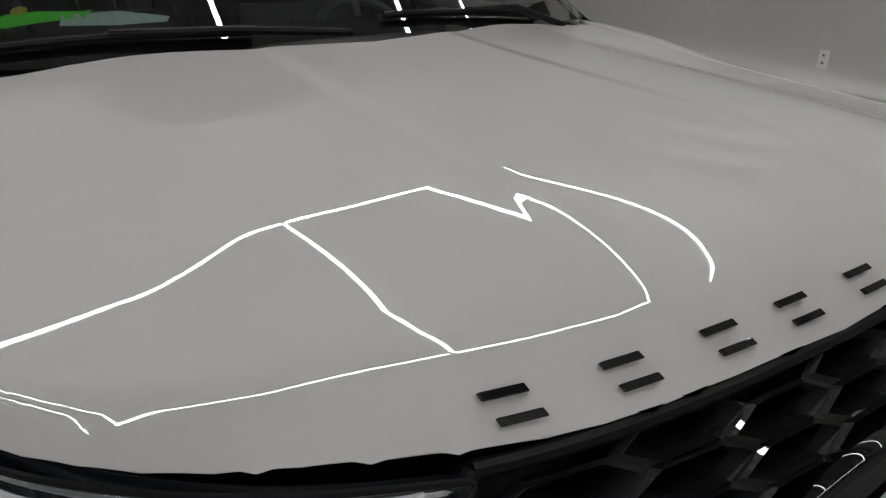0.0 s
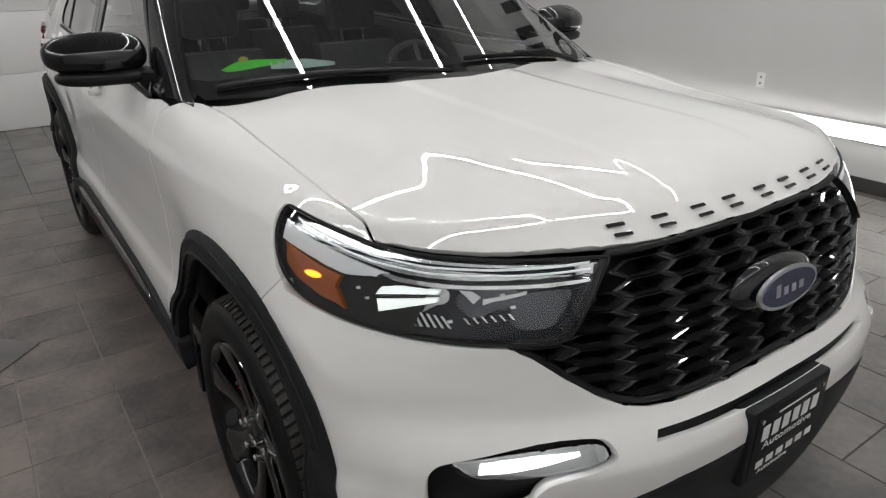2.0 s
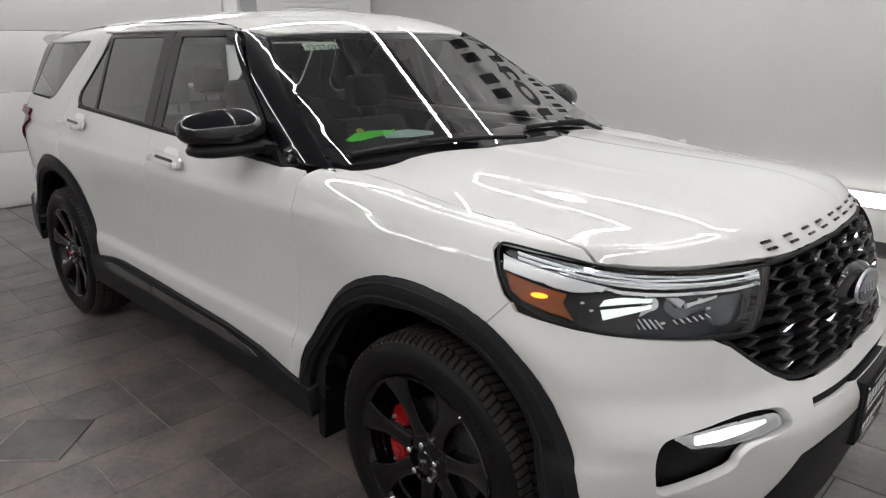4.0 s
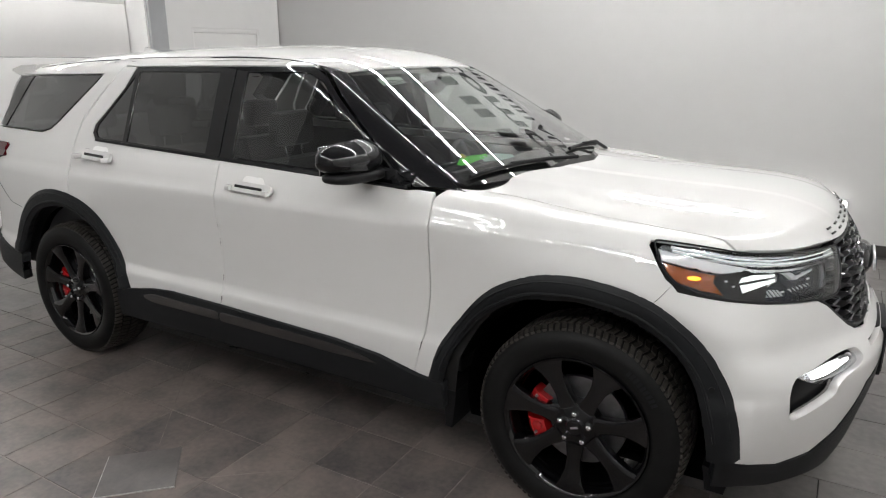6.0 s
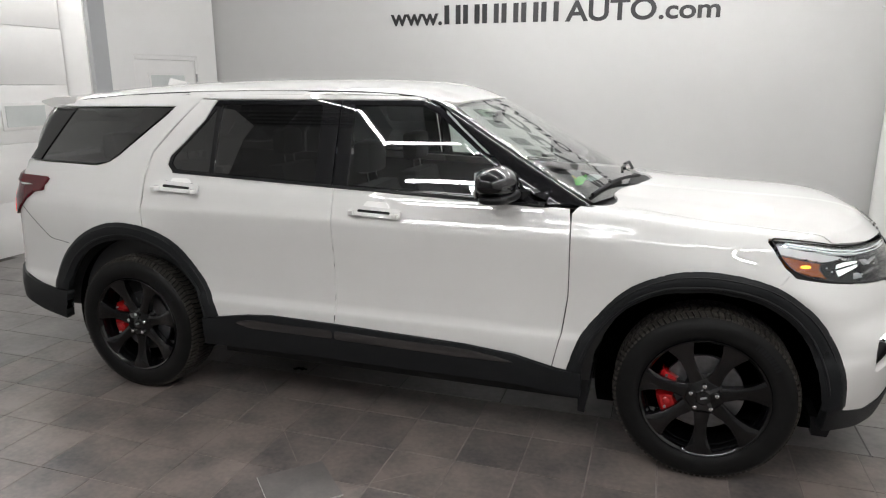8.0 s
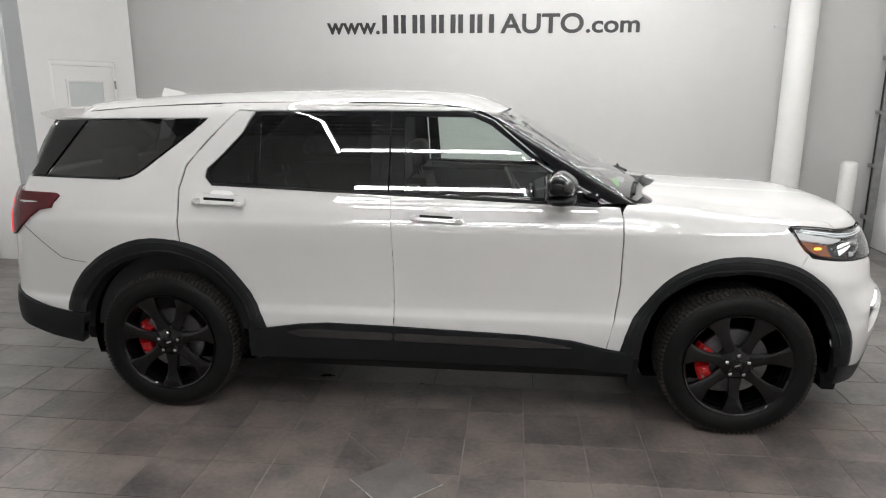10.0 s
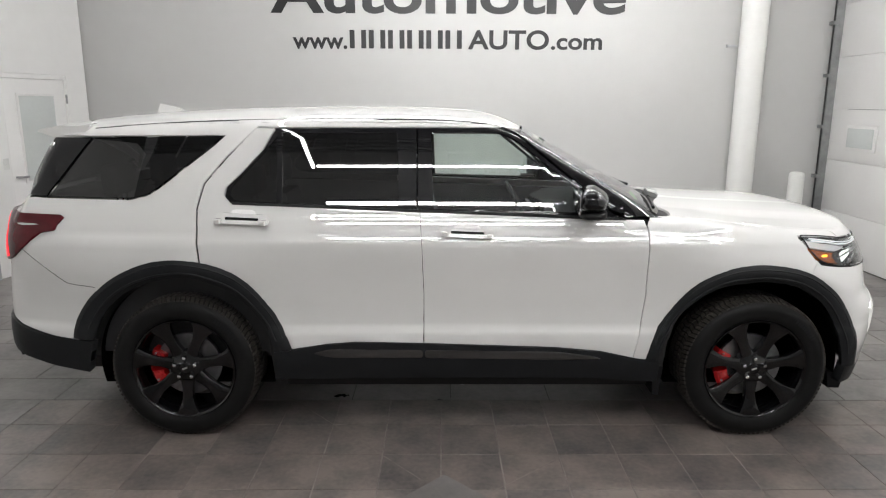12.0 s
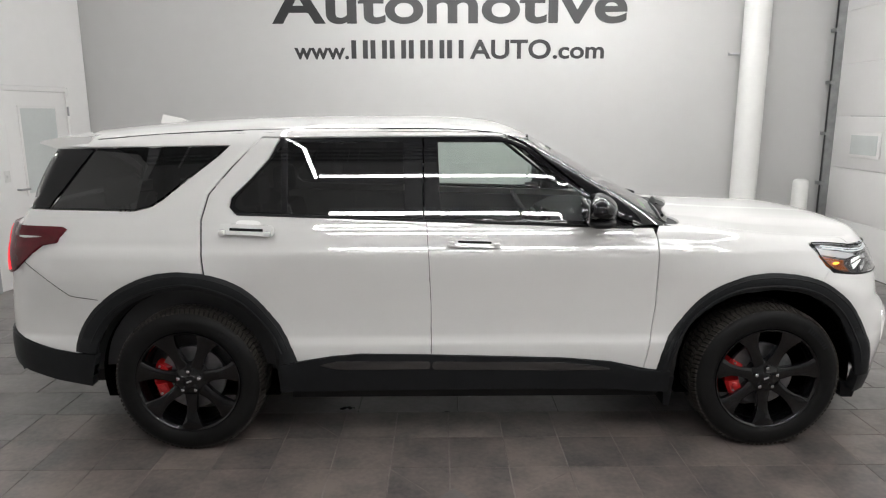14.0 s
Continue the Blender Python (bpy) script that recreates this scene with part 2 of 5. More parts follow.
# lettered wall's white is toned down in colour to offset the lamps near it
structure("wall_north", box((BACK_X - .2, WALL_Y, 0), (FRONT_X + .2, WALL_Y + .2, CEIL)), WALL_DIMMED,
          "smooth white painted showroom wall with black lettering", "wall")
# unseen wall that closes the room; its grey stands in for a dim open side
structure("wall_south", box((BACK_X - .2, NEAR_Y - .2, 0), (FRONT_X + .2, NEAR_Y, CEIL)), SOUTH_DIM,
          "unseen grey wall standing in for the dim side of the showroom", "wall")
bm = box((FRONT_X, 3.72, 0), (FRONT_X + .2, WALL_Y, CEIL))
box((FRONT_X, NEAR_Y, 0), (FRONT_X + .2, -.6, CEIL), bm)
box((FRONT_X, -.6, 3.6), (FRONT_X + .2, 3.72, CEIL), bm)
structure("wall_east", bm, WALL_LIFTED, "white painted wall round an overhead door opening", "wall")
bm = box((BACK_X - .2, NEAR_Y, 0), (BACK_X, -1.6, CEIL))
box((BACK_X - .2, 2.1, 0), (BACK_X, WALL_Y, CEIL), bm)
box((BACK_X - .2, -1.6, 3.6), (BACK_X, 2.1, CEIL), bm)
structure("wall_west", bm, WALL_LIFTED, "white painted wall round an overhead door opening", "wall")

# corrugated metal deck overhead, ribs along the room
bm = bmesh.new()
n = int((WALL_Y - NEAR_Y + .4) / .15)
rows = []
for i in range(n + 1):
    y0 = NEAR_Y - .2 + i * .15
    for dy, z in ((0, CEIL), (.05, CEIL), (.065, CEIL + .05), (.135, CEIL + .05)):
        rows.append([bm.verts.new((x, y0 + dy, z)) for x in (BACK_X - .2, FRONT_X + .2)])
for a, b in zip(rows, rows[1:]):
    bm.faces.new((a[0], a[1], b[1], b[0]))
structure("ceiling", bm, CEILING, "dark corrugated metal roof deck", "ceiling")
structure("ceiling_slab", box((BACK_X - .2, NEAR_Y - .2, CEIL + .08), (FRONT_X + .2, WALL_Y + .2, CEIL + .2)), CEILING,
          "dark roof slab above the metal deck", "ceiling")

bm = box((BACK_X + .02, WALL_Y - .012, .0), (FRONT_X - .02, WALL_Y - .001, .10))
structure("baseboard", bm, BASEBOARD, "dark brown tile baseboard along the lettered wall", "baseboard", bevel=.002)


def led_tube(a, b, r=.018):
    """A linear lamp: slim housing with a glowing tube under it."""
    a, b = Vector(a), Vector(b)
    lamp = thing("linear_light", "slim white linear ceiling light, switched on", "ceiling light", (a + b) / 2, "linear ceiling lights")
    off = (a + b) / 2
    d = (b - a).normalized()
    s = Vector((-d.y, d.x, 0)) * .012
    bm = box([min(p, q) for p, q in zip(a - off - s, b - off + s)], [max(p, q) for p, q in zip(a - off - s + Vector((0, 0, .05)), b - off + s + Vector((0, 0, .05)))])
    part("housing", bm, SILVER, lamp, smooth=False)
    drop = Vector((0, 0, .0205))
    part("diffuser", rod(a - off - drop, b - off - drop, r, 20), LED, lamp, "glowing round white tube")
    for k in (.12, .88):
        p = a + (b - a) * k - off
        part("suspension_rod", rod((p.x, p.y, .05), (p.x, p.y, CEIL - off.z), .004, 6), STEEL, lamp)
    return lamp


LED_Z = 3.5
for y in (-4.2, -3.5, .15, 1.65, 2.42):
    thin = .010 if y > 2 else .018
    led_tube((-1.41, y, LED_Z), (.78, y, LED_Z), thin)
    led_tube((.82, y, LED_Z), (3.0, y, LED_Z), thin)
# added fill pair, kept out of view, that brightens the west end
for y0, y1 in ((-.6, .7), (.76, 2.0)):
    led_tube((-4.8, y0, 3.12), (-4.8, y1, 3.12))
for x in (-1.45, 3.04):
    for y0, y1 in ((-3.53, -1.98), (-1.92, .12), (.18, 1.68)):
        led_tube((x, y0, LED_Z), (x, y1, LED_Z))

cove = thing("wall_strip_light", "long low white strip light on the wall, glowing", "strip light", (.6, WALL_Y, .42))
part("housing", box((-2.2, -.03, -.06), (1.75, -.001, .06)), SILVER, cove, smooth=False)
part("diffuser", box((-2.19, -.075, -.052), (1.74, -.0305, .052)), COVE, cove, "glowing white diffuser", bevel=.02)

# lettering on the wall
face = lambda x, z: Matrix.Translation((x, WALL_Y - .004, z)) @ pose(0, 0, 0, 90, 0, 0)
sign = thing("wall_lettering", "large black cut-vinyl lettering on the white wall", "sign", (0, WALL_Y, 2.4))


def sign_text(text, x, z, w, h):
    """A word set letter by letter, each letter a piece of vinyl of its own."""
    ends = [text_extent(text[:i + 1]) for i in range(len(text))]
    total = ends[-1][1] - text_extent(text[0])[0]
    tall = max(text_extent(c)[2] for c in text)
    for c, end in zip(text, ends):
        lo, hi, high = text_extent(c)
        wide = (hi - lo) / total * w
        ob = lettering("letter", c, wide, h * high / tall, .006, face(x + (end[1] - text_extent(text[0])[0]) / total * w - wide, z), LETTER, sign, bold=.022)
        ob.matrix_parent_inverse = Matrix.Translation((0, -WALL_Y, -2.4))


def sign_bars(x, z, w, h, n):
    """Upright bars in place of a trade name."""
    step_x = w / n
    for i in range(n):
        x0 = x + i * step_x
        a = step_x * .86
        for lo, hi in ((0, .3), (.7, 1)):
            ob = part("bar", box((x0 + a * lo, WALL_Y - .007, z), (x0 + a * hi, WALL_Y - .001, z + h)), LETTER, sign, smooth=False)
            ob.matrix_parent_inverse = Matrix.Translation((0, -WALL_Y, -2.4))


sign_text("www.", -1.86, 2.388, .63, .122)
sign_bars(-1.20, 2.388, 1.33, .205, 6)
sign_text("AUTO", .17, 2.388, .94, .21)
sign_text(".com", 1.135, 2.388, .595, .125)
sign_text("Automotive", -2.10, 2.79, 4.08, .42)
sign_bars(-1.95, 3.34, 3.75, .42, 6)

# outlet
outlet = thing("wall_outlet", "white plastic electrical outlet on the wall", "outlet", (0.05, WALL_Y - .001, .68))
part("plate", box((-.036, -.006, -.058), (.036, 0, .058)), OUTLET, outlet, bevel=.002)
for z in (-.024, .024):
    part("socket", box((-.016, -.009, z - .014), (.016, -.006, z + .014)), OUTLET, outlet, bevel=.001)
    part("slot", box((-.007, -.0105, z - .006), (.007, -.009, z + .006)), LETTER, outlet, smooth=False)

# downpipe with its bracket
pipe = thing("downpipe", "thick white vertical pipe fixed to the wall", "pipe", (3.41, WALL_Y - .17, 0))
part("tube", rod((0, 0, 0), (0, 0, CEIL), .145, 40), PIPE, pipe)
for z in (2.42,):
    part("clamp", lathe([(.147, -.025), (.151, -.025), (.151, .025), (.147, .025)], 40), PIPE, pipe).matrix_local = pose(0, 0, z, 90, 0, 0)
    part("bracket", box((-.28, .02, z - .012), (-.12, .05, z + .012)), SILVER, pipe, bevel=.002)

bollard = thing("bollard", "short white painted steel bollard with a rounded top", "bollard", (4.02, 3.5, 0))
bm = lathe([(.086, 0), (.086, .955), (.082, .975), (.07, .99), (.045, 1.0), (.001, 1.004)], 40)
bmesh.ops.rotate(bm, verts=bm.verts, matrix=Matrix.Rotation(radians(90), 3, "X"))
part("post", bm, PIPE, bollard)
bm = lathe([(.12, 0), (.12, .01), (.087, .012)], 40)
bmesh.ops.rotate(bm, verts=bm.verts, matrix=Matrix.Rotation(radians(90), 3, "X"))
part("base_plate", bm, PIPE, bollard)


def overhead_door(name, x, y0, y1, facing, window_at, hardware=True):
    """A sectional door: panels with recessed joints, tracks, hinges and small panes."""
    door = thing(name, "white sectional overhead door, closed", "overhead door", (x, (y0 + y1) / 2, 0), kind="structure")
    mid, s = (y0 + y1) / 2, facing
    pitch = .583
    for i in range(6):
        z0 = max(.004, i * pitch - .03)
        panel_ob = part("panel", box((0 if s < 0 else -.05, y0 - mid, z0), (.05 if s < 0 else 0, y1 - mid, i * pitch - .03 + pitch - .0035)), DOOR_PAINT, door, bevel=.002)
        if i == 2:
            for w in window_at:
                xa = s * .002
                bm = box((min(xa, xa + s * .018), w - mid - .27, z0 + .13), (max(xa, xa + s * .018), w - mid + .27, z0 + .41))
                fr = part("window_frame", bm, DOOR_PAINT, panel_ob, bevel=.006)
                xb = s * .021
                part("pane", box((min(xb, xb + s * .006), w - mid - .23, z0 + .165), (max(xb, xb + s * .006), w - mid + .23, z0 + .375)), FROST, panel_ob, smooth=False)
        if i and hardware:
            for hy in (2.35 - mid, 1.2 - mid, .1 - mid):
                bm = slab([(-.03, 0), (-.012, .05), (.012, .05), (.03, 0), (.012, -.05), (-.012, -.05)], -.004, .004)
                bmesh.ops.rotate(bm, verts=bm.verts, matrix=Matrix.Rotation(radians(90), 3, "Z"))
                bmesh.ops.translate(bm, verts=bm.verts, vec=(s * .008, hy, z0 - .004))
                rod((s * .016, hy, z0 - .02), (s * .016, hy, z0 + .012), .007, 8, bm)
                part("hinge", bm, STEEL, door, smooth=False)
    for y in (y0 - mid - .02, y1 - mid + .02) if hardware else ():
        bm = box((min(0, s * .09), y - .03, 0), (max(0, s * .09), y + .03, 3.6))
        part("track", bm, STEEL, door, "galvanised steel door track", smooth=False, bevel=.004)
        bm = box((min(s * .091, s * .096), y - .012, 0), (max(s * .091, s * .096), y + .012, 3.6))
        part("track_slot", bm, LETTER, door, smooth=False)
        for z in np.arange(.35, 3.5, .583):
            bm = box((min(s * .06, s * .125), y - .055, z - .02), (max(s * .06, s * .125), y + .05, z + .02))
            part("roller_bracket", bm, STEEL, door, smooth=False, bevel=.004)
    return door


overhead_door("door_1", FRONT_X + .01, -.6, 3.70, -1, (3.08, .9))
overhead_door("door_2", BACK_X - .01, -1.6, 2.08, 1, (1.5, -.6), hardware=False)

# a side door set in an angled return wall
door_wall = Matrix.Translation((-4.41, 3.80, 0)) @ Matrix.Rotation(radians(-103), 4, "Z")
bm = box((0, 0, 0), (.30, .12, CEIL))
box((1.20, 0, 0), (1.50, .12, CEIL), bm)
box((.30, 0, 2.06), (1.20, .12, CEIL), bm)
ob = structure("wall_angled", bm, WALL_LIFTED, "short white angled wall with a door", "wall")
ob.matrix_world = door_wall
column = structure("column_grey", box((1.505, -.06, 0), (1.70, .16, CEIL)), material("grey_column_paint", (.42, .43, .44), rough=.5, vary=.08, scale=2),
                   "grey painted steel column beside the overhead door", "column", bevel=.006)
column.matrix_world = door_wall
side_door = thing("door_3", "white interior door with a frosted pane, closed", "door", kind="structure")
side_door.matrix_world = door_wall
part("leaf", box((.33, .055, .012), (1.17, .10, 2.005)), DOOR_PAINT, side_door, bevel=.003)
for lo, hi in (((.301, .03, 0), (.328, .115, 2.058)), ((1.172, .03, 0), (1.199, .115, 2.058)), ((.328, .03, 2.008), (1.172, .115, 2.058))):
    part("door_frame", box(lo, hi), DOOR_PAINT, side_door, bevel=.002)
part("pane", box((.50, .102, .95), (.97, .108, 1.83)), FROST, side_door, "frosted glass pane", smooth=False)
for lo, hi in (((.47, .101, .92), (.498, .112, 1.86)), ((.972, .101, .92), (1.0, .112, 1.86)), ((.498, .101, 1.832), (.972, .112, 1.86)), ((.498, .101, .92), (.972, .112, .948))):
    part("pane_frame", box(lo, hi), DOOR_PAINT, side_door, bevel=.002)
for z in (.3, 1.05, 1.80):
    part("hinge", rod((.326, .125, z - .05), (.326, .125, z + .05), .011, 10), STEEL, side_door)
part("handle", tube([(1.11, .10, 1.0), (1.11, .15, 1.0), (1.01, .16, 1.0)], .011), STEEL, side_door, "steel lever handle")
switch = thing("light_switch", "white plastic light switch beside the interior door", "switch")
switch.matrix_world = door_wall
part("plate", box((1.205, .1205, 1.09), (1.275, .1265, 1.205)), OUTLET, switch, bevel=.002)
part("toggle", box((1.231, .127, 1.132), (1.249, .134, 1.162)), OUTLET, switch, bevel=.002)
structure("wall_return", box((BACK_X, 2.10, 0), (-4.70, 2.22, CEIL)), WALL_LIFTED, "short white return wall beside the overhead door", "wall")

# ---- the car's shape ----
def spline(xs, ys):
    """A smooth curve through the knots."""
    xs, ys = np.array(xs, float), np.array(ys, float)
    d = np.diff(ys) / np.diff(xs)
    m = np.r_[d[0], (d[:-1] + d[1:]) / 2, d[-1]]
    m[1:-1] = np.where(d[:-1] * d[1:] <= 0, 0, m[1:-1])

    def at(x):
        x = np.clip(x, xs[0], xs[-1])
        i = np.clip(np.searchsorted(xs, x) - 1, 0, len(xs) - 2)
        h = xs[i + 1] - xs[i]
        t = (x - xs[i]) / h
        return ((1 + 2 * t) * (1 - t) ** 2 * ys[i] + t * (1 - t) ** 2 * h * m[i]
                + t * t * (3 - 2 * t) * ys[i + 1] + t * t * (t - 1) * h * m[i + 1])
    return at


def smax(a, b, k):
    h = np.maximum(k - np.abs(a - b), 0) / k
    return np.maximum(a, b) + h * h * k / 4


def step(a, b, x):
    """Eases from 0 at a to 1 at b."""
    t = np.clip((x - a) / (b - a), 0, 1)
    return t * t * (3 - 2 * t)


# half width by height, and its change along the car
flank = spline([.2, .3, .42, .50, .575, .595, .625, .65, .74, .88, 1.0, 1.06, 1.085, 1.10, 1.15, 1.25],
               [.93, .962, .984, .986, .9805, .9765, .9625, .9585, .953, .955, .965, .967, .9575, .950, .931, .888])
plan = spline([-2.6, -2.35, -2.0, -1.6, -1.0, 0.8, 1.3, 1.7, 2.0, 2.3],
              [-.15, -.09, -.04, -.01, 0, 0, -.008, -.035, -.07, -.13])
nose = spline([.15, .28, .41, .535, .65, .70, .76, .84, .92, 1.0, 1.045, 1.09, 1.2],
              [2.34, 2.40, 2.435, 2.462, 2.47, 2.45, 2.405, 2.385, 2.372, 2.335, 2.305, 2.262, 2.14])
tail = spline([.2, .3, .45, .7, .9, 1.1, 1.2, 1.35], [-2.46, -2.52, -2.58, -2.59, -2.57, -2.545, -2.52, -2.42])
hood_line = spline([.6, .9, 1.1, 1.4, 1.7, 2.0, 2.2, 2.4], [1.262, 1.252, 1.24, 1.2125, 1.1925, 1.1620, 1.1325, 1.0975])
flare = spline([-2.45, -2.2, -1.9, -1.5, -1.15, -.9, .9, 1.1, 1.3, 1.5, 1.7, 2.0, 2.3], [.01, .02, .028, .032, .012, 0, 0, .004, .022, .038, .044, .052, .05])
roof_line = spline([-2.6, -2.4, -2.1, -1.6, -1.0, -.4, 0, .2, .4], [1.63, 1.66, 1.695, 1.733, 1.755, 1.758, 1.742, 1.715, 1.675])


def hood_middle(x):
    """The hood's crown along the middle: nearly level, then rolling down to the nose."""
    v = np.maximum(1.7 - x, 0)
    u = np.maximum(x - 1.7, 0) / .5
    return 1.198 + .04 * (1.7 - x) + .055 * v ** 3 - .045 * u ** 5


def hood_top(x, a):
    """Height of the hood: crowned, with a raised middle and scooped outer fields."""
    mid = step(.80, .40, a)
    return (hood_line(x) * (1 - mid) + hood_middle(x) * mid - .065 * a ** 2 - .08 * np.minimum(a, .55) ** 4 - (.0016 + .004 * (2.0 - np.minimum(x, 2.0))) * step(.200, .25, a)
            - (.0056 + .027 * (2.0 - np.maximum(x, 1.72))) * step(.487, .622, a) * step(1.2, 1.6, x))


def nose_x(z, a):
    return nose(z) - .15 * a ** 2 - .45 * a ** 4 + .33 * step(.97, .80, z) * a ** 10


def lower_body(x, y, z):
    a = np.abs(y)
    side = a - (flank(z) + plan(x) - .04 * step(.93, 1.14, z) * step(.95, 1.75, x) + flare(x) * step(1.12, .88, z))
    front = x - nose_x(z, a)
    back = tail(z) + .04 * a ** 2 + .15 * a ** 4 - x
    top = np.where(x < .8, z - 1.25, z - hood_top(x, a))
    f = smax(side, front, .16)
    f = smax(f, back, .12)
    f = smax(f, top, .014 + .05 * step(1.95, 1.7, x))
    return smax(f, .19 - z, .05)


def LOWER(p):
    return lower_body(p[..., 0], p[..., 1], p[..., 2])


def cabin(x, y, z):
    a = np.abs(y)
    screen = (x - (.98 - 1.84 * (z - 1.295) - .24 * a ** 2)) * .477
    roof = z - (roof_line(x) - .09 * a ** 2 - .10 * a ** 4)
    side = (a - (.905 - .385 * (z - 1.2) - .12 * np.maximum(z - 1.45, 0) ** 2 - .05 * np.maximum(x - .1, 0) ** 2
                 - .05 * np.maximum(-1.3 - x, 0) ** 2)) * .93
    back = (-2.44 + .40 * (z - 1.25) + .12 * a ** 2 - x) * .9
    f = smax(roof, screen, .05)
    f = smax(f, side, .07)
    return np.maximum(smax(f, back, .06), 1.15 - z)


def body(p):
    x, y, z = p[..., 0], p[..., 1], p[..., 2]
    return np.minimum(lower_body(x, y, z), cabin(x, y, z))


def cast(o, d, field=None, far=3.0, n=240):
    """Where rays first meet the body's surface, and the normal there."""
    field = field or body
    o, d = np.broadcast_arrays(np.asarray(o, float), np.asarray(d, float))
    ts = np.linspace(0, far, n)
    v = field(o[:, None] + ts[None, :, None] * d[:, None])
    hit = v <= 0
    i = np.where(hit.any(1), hit.argmax(1), np.abs(v).argmin(1))
    i = np.maximum(i, 1)
    lo, hi = ts[i - 1], ts[i]
    for _ in range(26):
        mid = (lo + hi) / 2
        inside = field(o + mid[:, None] * d) <= 0
        hi, lo = np.where(inside, mid, hi), np.where(inside, lo, mid)
    p = o + hi[:, None] * d
    e = 2e-3
    g = np.stack([field(p + e * u) - field(p - e * u) for u in np.eye(3)], -1)
    return p, g / np.maximum(np.linalg.norm(g, axis=1, keepdims=True), 1e-9), hit.any(1)


def inside(q, loop):
    """Whether points lie in a closed outline."""
    x, y = q[:, 0], q[:, 1]
    a = np.array(loop)
    b = np.roll(a, -1, 0)
    hit = np.zeros(len(q), bool)
    for (x0, y0), (x1, y1) in zip(a, b):
        if y0 != y1:
            hit ^= ((y0 > y) != (y1 > y)) & (x < (x1 - x0) * (y - y0) / (y1 - y0) + x0)
    return hit


def near(q, loop):
    """How far points lie from an outline."""
    a = np.array(loop)
    b = np.roll(a, -1, 0)
    best = np.full(len(q), 9.0)
    for p, r in zip(a, b):
        d = r - p
        t = np.clip(((q - p) @ d) / max(d @ d, 1e-12), 0, 1)
        best = np.minimum(best, np.linalg.norm(q - p - t[:, None] * d, axis=1))
    return best


DEG = .0225
PILLAR_D = np.array((-.45, .65, -.61)) / np.linalg.norm((-.45, .65, -.61))
PILLAR_U = np.cross(PILLAR_D, (0, 0, 1)) / np.linalg.norm(np.cross(PILLAR_D, (0, 0, 1)))
PILLAR_V = np.cross(PILLAR_U, PILLAR_D)


def rays(space, q):
    """Rays towards the body: from the side, from above, from the shoulder, round the nose, or from behind."""
    u, v = q[:, 0], q[:, 1]
    one, nil = np.ones_like(u), np.zeros_like(u)
    if space == "side":
        return np.stack([u, -1.6 * one, v], -1), np.stack([nil, one, nil], -1)
    if space == "top":
        return np.stack([u, v, 2.2 * one], -1), np.stack([nil, nil, -one], -1)
    if space == "shoulder":
        k = .70711
        return np.stack([u, v * k - 1.5 * k, v * k + 1.5 * k], -1), np.stack([nil, k * one, -k * one], -1)
    if space == "pillar":
        o = u[:, None] * PILLAR_U + v[:, None] * PILLAR_V - 3.0 * PILLAR_D
        return o, np.broadcast_to(PILLAR_D, o.shape)
    if space == "front":
        a = np.radians(u / DEG)
        return np.stack([1 + 2.2 * np.cos(a), 2.2 * np.sin(a), v], -1), np.stack([-np.cos(a), -np.sin(a), nil], -1)
    return np.stack([-3.6 * one, u, v], -1), np.stack([one, nil, nil], -1)


def lift(space, pts, field=None):
    """Points of an outline, laid on the body."""
    q = np.array(pts, float)
    if space == "front":
        q = q * (DEG, 1)
    return cast(*rays(space, q), field)[0]


def dense(loop, gap):
    out = []
    for p, r in zip(loop, np.roll(np.array(loop), -1, 0)):
        p, r = np.array(p), np.array(r)
        n = max(1, int(np.ceil(np.linalg.norm(r - p) / gap)))
        out += [tuple(p + (r - p) * k / n) for k in range(n)]
    return out


